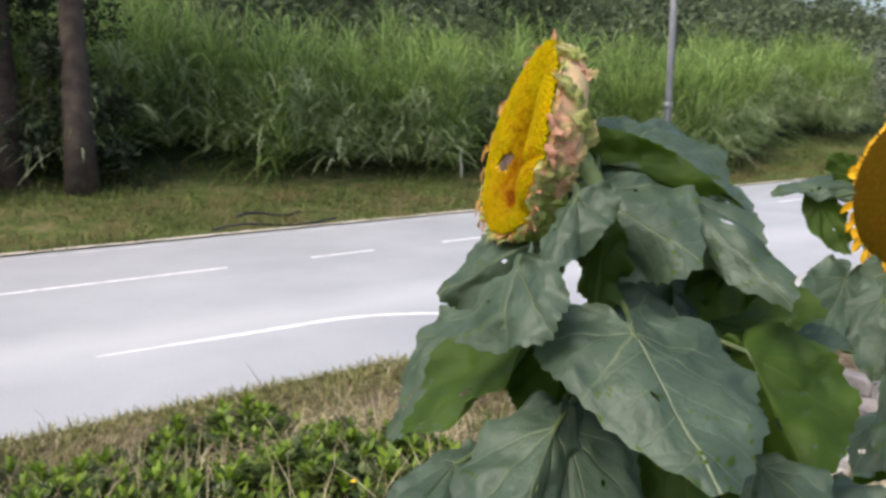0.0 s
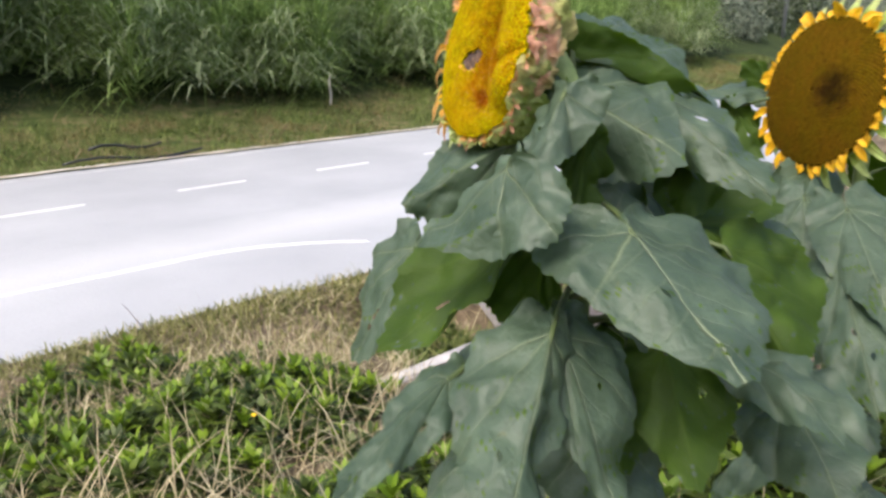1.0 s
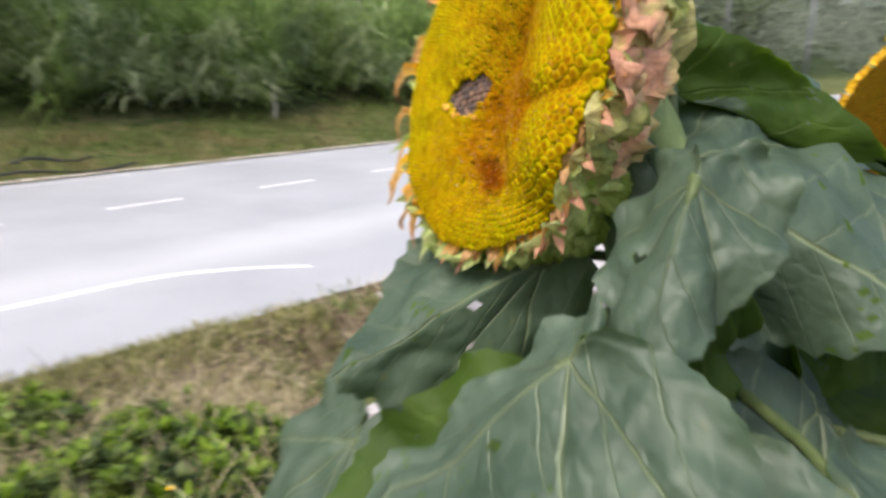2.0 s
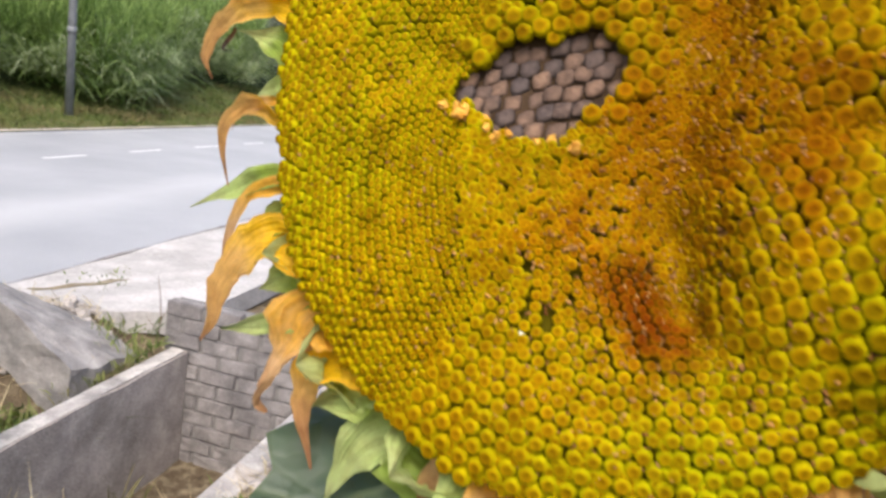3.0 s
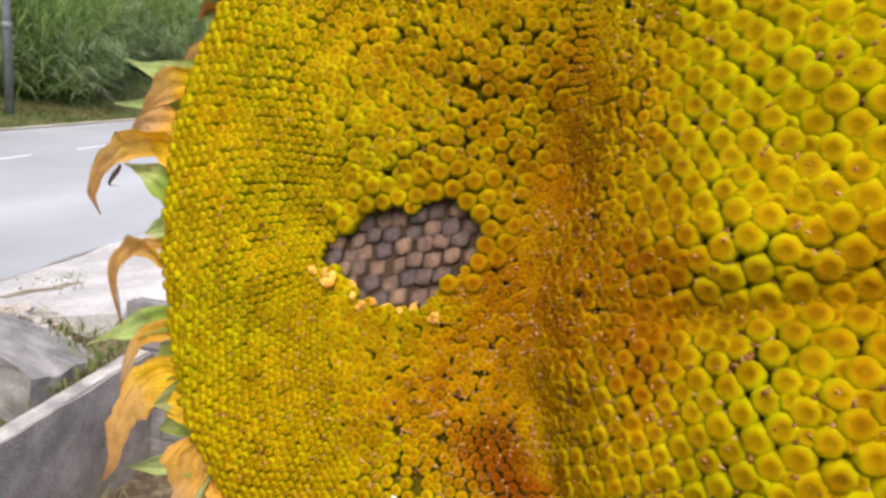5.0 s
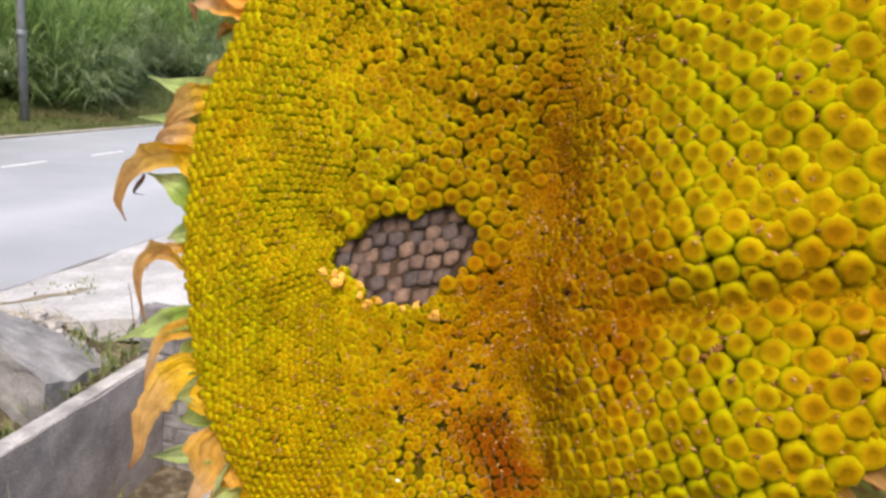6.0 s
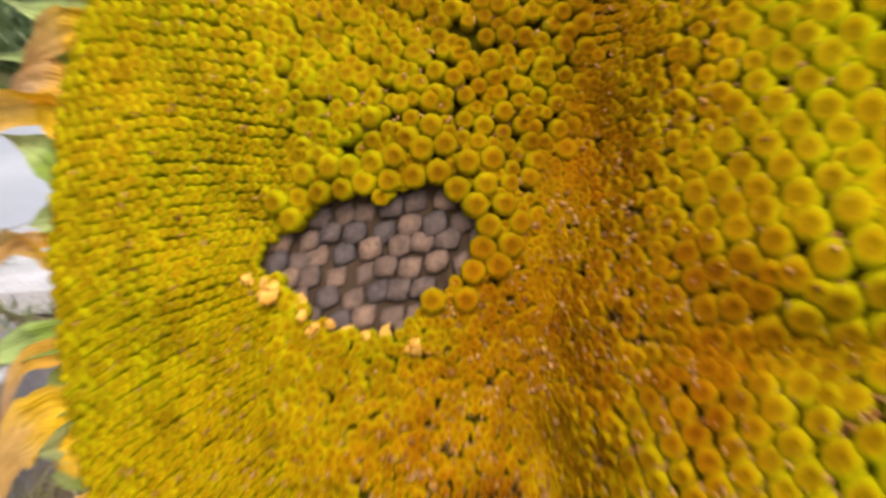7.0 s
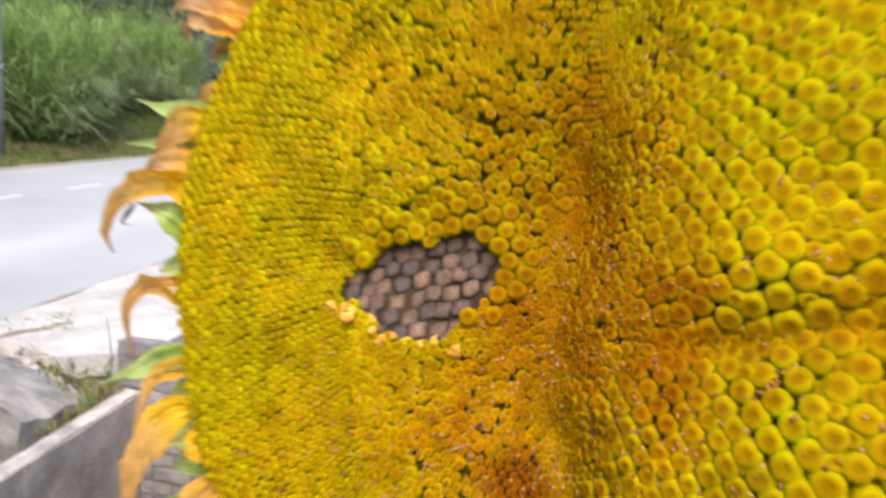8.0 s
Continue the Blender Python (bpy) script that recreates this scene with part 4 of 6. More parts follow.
    col = mix_node(t, math_node(t, "MULTIPLY", blotch, 0.55), col, (0.15, 0.13, 0.05))
    t.links.new(col, p.inputs["Base Color"])
    p.inputs["Roughness"].default_value = rough
    p.inputs["Specular IOR Level"].default_value = 0.4
    height = math_node(t, "ADD", math_node(t, "MULTIPLY", quilt, 0.06), math_node(t, "MULTIPLY", noise_node(t, at, 26, 3, 0.5).outputs["Fac"], 0.9))
    bump(t, p, math_node(t, "SUBTRACT", height, math_node(t, "MULTIPLY", veins, 0.18)), 0.9, 0.010)
    thin = t.nodes.new("ShaderNodeBsdfTranslucent")
    t.links.new(mix_node(t, 0.8, col, glow), thin.inputs["Color"])
    both = t.nodes.new("ShaderNodeMixShader")
    both.inputs["Fac"].default_value = share
    t.links.new(p.outputs[0], both.inputs[1])
    t.links.new(thin.outputs[0], both.inputs[2])
    t.links.new(both.outputs[0], t.nodes["Material Output"].inputs["Surface"])
    return m


def head_at(u, v, w=0.0):
    """A place on the near flower head, from millimetres to its right, up and out of its face."""
    return HEAD_C + (HEAD_U * u + HEAD_V * v + HEAD_N * w) * 0.001


HEAD_C, HEAD_N = Vector((0.154, 0.988, 2.511)), Vector((-0.8899, -0.36, 0.28)).normalized()
HEAD_U = Vector((0.375, -0.927, 0)).normalized()
HEAD_V = HEAD_N.cross(HEAD_U)

# Spots: real browning, plus painted shade of the crease and loose floret gaps.
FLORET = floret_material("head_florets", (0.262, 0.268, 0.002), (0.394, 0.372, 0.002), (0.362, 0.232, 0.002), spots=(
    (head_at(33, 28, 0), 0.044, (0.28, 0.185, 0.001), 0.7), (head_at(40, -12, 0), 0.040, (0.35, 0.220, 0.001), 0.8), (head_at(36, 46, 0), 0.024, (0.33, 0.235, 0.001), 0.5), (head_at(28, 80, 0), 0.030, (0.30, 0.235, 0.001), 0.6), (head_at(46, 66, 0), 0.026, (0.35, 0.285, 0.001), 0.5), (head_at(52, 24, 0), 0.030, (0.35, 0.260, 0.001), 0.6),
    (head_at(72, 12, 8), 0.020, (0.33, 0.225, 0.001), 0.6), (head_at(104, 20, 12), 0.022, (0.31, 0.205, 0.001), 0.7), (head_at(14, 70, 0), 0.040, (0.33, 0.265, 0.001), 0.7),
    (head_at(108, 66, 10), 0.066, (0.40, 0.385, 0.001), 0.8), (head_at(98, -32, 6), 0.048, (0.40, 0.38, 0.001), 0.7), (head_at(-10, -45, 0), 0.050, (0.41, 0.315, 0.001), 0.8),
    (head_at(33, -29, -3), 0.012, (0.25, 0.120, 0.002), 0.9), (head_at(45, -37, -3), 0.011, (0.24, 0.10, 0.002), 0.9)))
DISC2 = floret_material("brown_disc_florets", (0.085, 0.058, 0.004), (0.115, 0.078, 0.005), (0.095, 0.058, 0.004), spots=((Vector((0.975, 1.425, 2.445)), 0.050, (0.030, 0.019, 0.004), 1.0),))
# Darkened so the gaps between florets carry their shade in the colour.
SHADED_BED = surface("shaded_disc_bed", [(0.3, (0.055, 0.047, 0.002)), (0.7, (0.120, 0.092, 0.003))], 220, 0.9, spec=0.05)
SEED = seed_material()
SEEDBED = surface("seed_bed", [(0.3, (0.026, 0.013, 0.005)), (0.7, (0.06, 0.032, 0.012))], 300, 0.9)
SCRAP = blade_surface("stamen_scraps", (0.18, 0.06, 0.006), (0.48, 0.26, 0.08), 0.9, 0.0)
PALE_SCRAP = surface("white_scrap", [(0.3, (0.7, 0.66, 0.55)), (0.7, (0.82, 0.80, 0.72))], 300, 0.7)
CRUMB = surface("torn_floret", [(0.3, (0.50, 0.20, 0.01)), (0.7, (0.74, 0.46, 0.09))], 400, 0.8)
PETAL_DRY = petal_material("dry_petal", (0.95, 0.52, 0.06), (0.86, 0.55, 0.27), (0.50, 0.24, 0.11), 0.5)
PETAL_HALF = petal_material("half_dry_petal", (1.0, 0.60, 0.004), (0.92, 0.56, 0.16), (0.45, 0.20, 0.09), 0.5)
PETAL_DEAD = petal_material("shrivelled_petal", (0.30, 0.15, 0.08), (0.12, 0.07, 0.05), (0.06, 0.04, 0.035), 0.1)
PETAL_NEW = petal_material("yellow_petal", (0.80, 0.42, 0.004), (0.88, 0.52, 0.006), (0.85, 0.50, 0.01))
BRACT = petal_material("green_bract", (0.30, 0.42, 0.06), (0.54, 0.68, 0.22), (0.54, 0.60, 0.26), 0.42)
BRACT_PALE = petal_material("yellow_green_bract", (0.34, 0.40, 0.10), (0.50, 0.52, 0.17), (0.55, 0.52, 0.22), 0.35)
BRACT_DRY = petal_material("pink_brown_bract", (0.60, 0.50, 0.20), (0.68, 0.38, 0.24), (0.66, 0.34, 0.23), 0.25)
LEAF = leaf_material("leaf_upper_skin", (0.032, 0.056, 0.035), (0.080, 0.118, 0.080), (0.30, 0.35, 0.19), (0.50, 0.72, 0.08), 0.22, 0.48)
UNDER = leaf_material("leaf_under_skin", (0.026, 0.057, 0.005), (0.056, 0.106, 0.007), (0.13, 0.19, 0.03), (0.32, 0.52, 0.012), 0.42, 0.65)
SKIN = surface("receptacle_skin", [(0.3, (0.40, 0.44, 0.18)), (0.5, (0.55, 0.42, 0.22)), (0.7, (0.62, 0.36, 0.24))], 30, 0.7, 0.2, 0.002, 200)
STALK = surface("leaf_stalk", [(0.3, (0.045, 0.070, 0.022)), (0.7, (0.085, 0.115, 0.04))], 60, 0.6)
STEM = surface("sunflower_stem", [(0.3, (0.15, 0.22, 0.07)), (0.7, (0.28, 0.35, 0.14))], 40, 0.6, 0.2, 0.001, 300)


# ---- sunflowers: shapes ----
LEAF_TURN = (0, 10, 20, 35, 55, 80, 105, 130, 150, 165, 180)
LEAF_REACH = (1.0, 0.89, 0.78, 0.675, 0.60, 0.53, 0.45, 0.37, 0.29, 0.19, 0.07)


def leaf_mesh(base, tip, left, right, arch=0.05, dome=0.1, seed=0):
    """A heart-shaped, finely toothed leaf: midrib from base to tip, its two halves reaching out to left and right, with an upper and an under skin."""
    base, tip, left, right = (Vector(p) for p in (base, tip, left, right))
    long = (tip - base).length
    x = (tip - base).normalized()
    wide = left - right
    z = x.cross(wide - x * wide.dot(x)).normalized()
    halves = [p - base.lerp(tip, 0.36) - z * arch * long for p in (left, right)]
    rnd = random.Random(seed * 7 + 1)
    bites = [(rnd.uniform(0.25, 0.75), rnd.uniform(-0.5, 0.5), rnd.uniform(0.012, 0.030)) for _ in range(rnd.choice((1, 2, 3)))]
    rings, spokes = 22, 84
    points, uvs = [], []
    for i in range(rings + 1):
        q = max(0.004, i / rings)
        for k in range(spokes):
            turn = -180 + 360 * (k + 0.5) / spokes
            r = q * float(np.interp(abs(turn), LEAF_TURN, LEAF_REACH))
            if q > 0.99:
                r *= 1 + 0.018 * (1 if k % 2 else -1)
            r *= 1 + q * 0.018 * math.sin(turn * 0.07 + seed * 1.3) + q * 0.006 * math.sin(turn * 0.19 + seed)
            f = math.radians(turn)
            a, b = r * math.cos(f), r * math.sin(f) / 0.53
            arm = halves[0] if b > 0 else halves[1]
            up = z.lerp(x.cross(arm).normalized() * (1 if b > 0 else -1), min(1.0, 2 * abs(b))).normalized()
            p = base + x * long * a + arm * abs(b) + z * arch * long * (4 * a * (1 - a) if a > 0 else 2.5 * a)
            swell = dome * arm.length * abs(b) * (1 - 0.6 * q) * 1.6
            g = p + Vector((seed * 1.7, seed * 0.9, 0))
            crumple = 0.0100 * (0.35 - abs(noise.noise(g * 17))) * 2 + 0.0055 * (0.3 - abs(noise.noise(g * 38))) + 0.014 * noise.noise(g * 8)
            valley = -0.006 * math.exp(-((abs(turn) - 38) / 7) ** 2) - 0.005 * math.exp(-((turn / 6) ** 2)) - 0.004 * math.exp(-((abs(turn) - 78) / 8) ** 2)
            frill = 0.007 * q**5 * math.sin(turn * 0.16 + seed * 2)
            points.append((p + up * (swell + crumple * (0.25 + 0.75 * min(1.0, 1.6 * q)) + valley * q + frill), up))
            uvs.append((a, b))
    verts, faces, skins = [], [], []
    for skin in (0, 1):
        verts += [p - up * 0.0007 * skin for p, up in points]
        for i in range(rings):
            for k in range(spokes):
                if k == spokes - 1:
                    continue
                a, b = uvs[i * spokes + k]
                if any((a - c) ** 2 + ((b - d) * 0.5) ** 2 < e * e for c, d, e in bites):
                    continue
                m = i * spokes + k + skin * len(points)
                f = (m, m + spokes, m + spokes + 1, m + 1)
                faces.append(f[::-1] if skin else f)
                skins.append(skin)
    me = link_mesh("leaf", verts, faces, LEAF, True)
    me.materials.append(UNDER)
    me.polygons.foreach_set("material_index", skins)
    layer = me.uv_layers.new(name="UVMap")
    for loop in me.loops:
        layer.data[loop.index].uv = uvs[loop.vertex_index % len(points)]
    return me


def strip_mesh(name, path, widths, across, material, cup=0.0, crumple=0.30):
    """A petal or bract: a strip along a path, cupped across."""
    pts = [Vector(p) for p in path]
    verts, uvs, faces = [], [], []
    cols = 10
    for i, p in enumerate(pts):
        way = (pts[min(i + 1, len(pts) - 1)] - pts[max(i - 1, 0)]).normalized()
        side = across[i] if isinstance(across, list) else across
        side = (side - way * side.dot(way)).normalized()
        up = way.cross(side)
        for j in range(cols + 1):
            b = 2 * j / cols - 1
            at = p + side * (b * widths[i] / 2) + up * (cup * widths[i] * (b * b - 0.5))
            crease = 0.9 * noise.noise(at * 90) + 0.5 * noise.noise(at * 260) + 0.22 * math.sin(b * 8 + 3 * noise.noise(p * 60))
            verts.append(at + up * crease * crumple * widths[i] + side * b * widths[i] * 0.16 * noise.noise(at * 210))
            uvs.append((i / (len(pts) - 1), b))
    w = cols + 1
    for i in range(len(pts) - 1):
        for j in range(cols):
            faces.append((i * w + j, (i + 1) * w + j, (i + 1) * w + j + 1, i * w + j + 1))
    me = link_mesh(name, verts, faces, material, True)
    layer = me.uv_layers.new(name="UVMap")
    for loop in me.loops:
        layer.data[loop.index].uv = uvs[loop.vertex_index]
    return me


def floret_shape(sides=10):
    """One disc floret, 1 wide and about 1 high: five blunt lobes round a sunken middle."""
    rings = ((0.44, 0.10, 0.0), (0.50, 0.52, 0.30), (0.46, 0.78, 0.55), (0.33, 0.97, 0.74), (0.13, 0.88, 1.0))
    verts, tips, quads = [], [], []
    for r, h, tip in rings:
        for k in range(sides):
            a = 2 * math.pi * k / sides
            lobe = math.cos(5 * a) * (0.045 if tip > 0.6 else 0.0)
            verts.append((r * (1 + lobe) * math.cos(a), r * (1 + lobe) * math.sin(a), h + 0.5 * lobe))
            tips.append(tip)
    for i in range(len(rings) - 1):
        for k in range(sides):
            quads.append((i * sides + k, i * sides + (k + 1) % sides, (i + 1) * sides + (k + 1) % sides, (i + 1) * sides + k))
    last = (len(rings) - 1) * sides
    quads += [(last, last + k, last + k + 1, last + k + 2) for k in range(1, sides - 2, 2)]
    return np.array(verts), np.array(tips), np.array(quads)


def add_tip(me, tips):
    layer = me.attributes.new("tip", "FLOAT", "POINT")
    layer.data.foreach_set("value", np.asarray(tips, np.float32))


# the near head: outline and relief of its folded face, in millimetres
def rim_share(u, v):
    """0 in the middle of the face, 1 on its rim."""
    wide = 109.3 if u < 17 else 111.0
    lean = -0.15 if u < 17 else 0.10
    return (abs(u - 17 + lean * max(0.0, v - 44.5)) / wide) ** 1.95 + (abs(v - 44.5) / (150.5 if v > 44.5 else 128.5)) ** 1.95


def rim_radius(a):
    """From the fold's middle (40, 5) to the rim in the direction a."""
    du, dv = math.cos(a), math.sin(a)
    low, high = 0.0, 260.0
    for _ in range(22):
        r = (low + high) / 2
        low, high = (r, high) if rim_share(40 + r * du, 5 + r * dv) < 1 else (low, r)
    return low


def fold_line(u):
    """The height of the fold that parts the right half of the face into two swollen lobes."""
    return 6 + 0.30 * (u - 45)


def face_relief(u, v):
    """How far the folded face stands out at a place: two swollen halves and the crease between them."""
    crease = 34 + 0.40 * max(0.0, -v - 5)
    left = 5 - 6.4 * ((u + 12) / 85) ** 2
    side = u - crease
    right = 5 - 17 * ((crease + 12) / 85) ** 2 + 0.33 * side - 0.0030 * max(0, side - 45) ** 2
    share = step(-9, 9, side) * step(-62, -14, v)
    w = left * (1 - share) + right * share
    w -= 8.0 * math.exp(-((side / 14) ** 2)) * (0.6 + 0.4 * math.cos(v / 60)) * step(-62, -20, v)
    w -= 8.0 * min(1.3, rim_share(u, v)) ** 4
    fold = (v - fold_line(u)) / 9
    w -= 6.0 * math.exp(-fold * fold) * (1 / (1 + math.exp(-(u - 62) / 6)))
    w -= 4.0 * math.exp(-(((u - 38) / 12) ** 2) - ((v + 32) / 8) ** 2)
    w += 3.0 * noise.noise((u / 30, v / 30, 2.0))
    return w


def face_normal(u, v):
    e = 2.0
    du = (face_relief(u + e, v) - face_relief(u - e, v)) / (2 * e)
    dv = (face_relief(u, v + e) - face_relief(u, v - e)) / (2 * e)
    return (HEAD_N - HEAD_U * du - HEAD_V * dv).normalized()


HOLE = ((-24, 11), (-16, 17), (-10, 24), (-3, 26), (4, 28), (8, 34), (13, 33), (17, 29), (20, 26), (20, 21), (16, 13), (13, 8), (9, 2), (2, 1), (-7, 1), (-12, 4), (-18, 8))


def in_hole(u, v, grow=0.0):
    """The torn patch where seeds lie bare; grow widens it by millimetres."""
    u, v = u - (u - 0) * grow / 22, v - (v - 16) * grow / 16
    inside = False
    for (a, b), (c, d) in zip(HOLE, HOLE[1:] + HOLE[:1]):
        if (b > v) != (d > v) and u < (c - a) * (v - b) / (d - b) + a:
            inside = not inside
    return inside


# cracks between rows of florets, from one end to the other
CRACKS = ((10, -16, 29, -10), (13, -21, 31, -14), (10, -28, 13, -43), (15, -26, 18, -43), (20, -25, 22, -37), (55, 11, 62, 13), (56, 4, 62, 6))


def on_crack(u, v):
    for a, b, c, d in CRACKS:
        k = max(0.0, min(1.0, ((u - a) * (c - a) + (v - b) * (d - b)) / ((c - a) ** 2 + (d - b) ** 2)))
        if math.hypot(u - a - k * (c - a), v - b - k * (d - b)) < 0.62:
            return True
    return False


class Field:
    """Keeps the places of florets apart from one another."""

    def __init__(self):
        self.cells, self.spots = {}, []

    def add(self, u, v, pitch, apart, zone):
        i, j = int(u // 8), int(v // 8)
        for a in (i - 1, i, i + 1):
            for b in (j - 1, j, j + 1):
                for x, y, p in self.cells.get((a, b), ()):
                    gap = apart * (pitch + p) / 2
                    if (x - u) ** 2 + (y - v) ** 2 < gap * gap:
                        return
        self.cells.setdefault((i, j), []).append((u, v, pitch))
        self.spots.append((u, v, pitch, zone))


def fan(field, centre, angles, reach, grow, square, zone, inside, warp=0.5):
    """Staggered rows in the shape of a fan: the pieces grow with their distance from its centre."""
    r, ring = reach[0], 0
    along, out = (1.0, 0.87) if square == "arc" else (1.44, 0.63) if square == "spoke" else (0.93, 0.98)
    turn = grow * along
    count = int((angles[1] - angles[0]) / turn)
    while r < reach[1]:
        pitch = grow * r
        for k in range(count):
            a = angles[0] + (k + 0.5 * (ring % 2)) * turn
            u, v = centre[0] + r * math.cos(a), centre[1] + r * math.sin(a)
            u, v = u + warp * pitch * noise.noise((u / 11, v / 11, 4.0)), v + warp * pitch * noise.noise((u / 11, v / 11, 9.0))
            if inside(u, v) and rim_share(u, v) < 0.985 and not in_hole(u, v, 0.8) and not on_crack(u, v):
                field.add(u, v, pitch, 0.72, zone)
        r += pitch * out
        ring += 1


def floret_field(big):
    """The places of all florets: fans of ordered rows towards the rim, tight disorder along the crease, larger loose ones above the torn patch."""
    field = Field()
    for u, v in big:
        field.add(u, v, 5.2, 0.5, "ring")
    rnd = random.Random(8)
    crease = lambda v: 34 + 0.40 * max(0.0, -v - 5)
    loose = lambda u, v: ((u - 2) / 36) ** 2 + ((v - 62) / 34) ** 2 + 0.5 * noise.noise((u / 9, v / 9, 1.0)) < 1 and u < crease(v) - 2
    fan(field, (-30, 50), (-0.75, 1.1), (72, 190), 0.049, "spoke", "lobe", lambda u, v: u > crease(v) + 24 + 9 * noise.noise((u / 7, v / 7, 0.0)) and v > fold_line(u) + 2.6, 0.2)
    fan(field, (-25, 4), (-0.85, 0.75), (72, 190), 0.046, "spoke", "lobe", lambda u, v: -34 - 0.2 * (u - 60) < v < fold_line(u) - 2.0 and u > 55 + 5 * noise.noise((u / 7, v / 7, 5.0)), 0.15)
    fan(field, (30, 22), (math.radians(246), math.radians(342)), (47, 150), 0.048, "arc", "arc", lambda u, v: v < -14, 0.12)
    fan(field, (46, 2), (math.radians(96), math.radians(259)), (62, 190), 0.0295, "row", "row", lambda u, v: not loose(u, v), 0.25)
    for _ in range(16000):
        u, v = rnd.uniform(-36, 34), rnd.uniform(26, 98)
        if loose(u, v) and not in_hole(u, v, 0.8):
            field.add(u, v, rnd.uniform(3.2, 4.5), 0.72, "loose")
    golden = math.pi * (3 - math.sqrt(5))
    r = 0.9
    for k in range(42000):
        pitch = 2.0 + 0.5 * step(20, 60, r)
        r += 0.42 * pitch * pitch / (2 * math.pi * r)
        a = k * golden
        u, v = 40 + r * math.cos(a), 5 + r * math.sin(a)
        if u > crease(v) + 3:
            pitch = 2.1 + 1.5 * step(6, 36, u - crease(v))
        if r < 215 and rim_share(u, v) < 0.985 and not in_hole(u, v, 0.8) and not on_crack(u, v):
            field.add(u + rnd.uniform(-0.3, 0.3), v + rnd.uniform(-0.3, 0.3), pitch, 0.60 if u < crease(v) + 12 or abs(v - fold_line(u)) < 5 else 0.68, "tight")
    return field.spots


# how wide and how high a floret is against its pitch, how far it strays and leans, in each zone
FLORET_WAYS = {"ring": (1.02, 0.78, 0.02, 0.10), "lobe": (1.27, 0.90, 0.03, 0.07), "arc": (1.08, 0.95, 0.04, 0.08), "row": (1.02, 1.15, 0.07, 0.12), "loose": (1.08, 1.05, 0.12, 0.26), "tight": (1.4, 1.2, 0.14, 0.22)}


def build_head(plant):
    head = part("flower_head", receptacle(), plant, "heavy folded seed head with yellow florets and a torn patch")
    rnd = random.Random(21)
    shape, tips, quads = floret_shape()
    near_mesh = []
    for k in range(4):
        wob = shape * [1, 1, 1 + 0.08 * k]
        wob = wob + np.array([[0.03 * math.sin(3 * i + k), 0.03 * math.cos(5 * i + k), 0] for i in range(len(wob))])
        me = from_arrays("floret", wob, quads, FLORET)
        add_tip(me, tips)
        near_mesh.append(me)
    verts, faces, marks, singles, big = [], [], [], [], []
    total = 0
    # two or three rows of large round florets along the upper border of the torn patch
    for j in range(-14, 15):
        for i in range(-14, 15):
            x, y = (i + 0.5 * (j % 2)) * 4.7, j * 4.1
            u, v = x * 0.93 - y * 0.37 + rnd.uniform(-0.5, 0.5), 17 + x * 0.37 + y * 0.93 + rnd.uniform(-0.5, 0.5)
            above = 11 + 0.35 * max(0.0, -u - 5) - 0.15 * u
            if not in_hole(u, v, -0.5) and min((u - a) ** 2 + (v - b) ** 2 for a, b in HOLE) < 8.3**2 and v > above:
                big.append((u, v))
    for u, v, pitch, zone in floret_field(big):
        fat, high, stray, lean = FLORET_WAYS[zone]
        if zone == "tight" and rnd.random() < 0.02:
            continue
        u, v = u + rnd.uniform(-stray, stray) * pitch, v + rnd.uniform(-stray, stray) * pitch
        n = face_normal(u, v)
        close = math.hypot(u, v - 16)
        wide = pitch * fat * rnd.uniform(0.93, 1.07)
        tall = pitch * high * rnd.uniform(0.88, 1.16)
        n = (n + Vector((rnd.uniform(-1, 1), rnd.uniform(-1, 1), rnd.uniform(-1, 1))) * lean).normalized()
        a = n.orthogonal().normalized()
        b = n.cross(a)
        lift = 0.45 if zone == "ring" else 0.62
        at = head_at(u, v, face_relief(u, v) - lift * tall)
        m = Matrix((a * wide * 0.001, b * wide * 0.001, n * tall * 0.001)).transposed().to_4x4()
        m.translation = at
        singles.append((close, m))
    singles.sort(key=lambda e: e[0])
    for k, (_, m) in enumerate(singles):
        if k < 300:
            ob = new("floret", near_mesh[k % 4])
            ob.parent = head
            ob.matrix_world = m
        else:
            r = np.array(m)
            verts.append(shape @ r[:3, :3].T + r[:3, 3])
            faces.append(quads + total)
            marks.append(tips)
            total += len(shape)
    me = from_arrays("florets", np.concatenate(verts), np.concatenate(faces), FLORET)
    add_tip(me, np.concatenate(marks))
    part("florets", me, head, "tight spirals of yellow disc florets with brown centres")["kind"] = "stuff"
    bare_seeds(head)
    dead_stamens(head)
    rim(head)


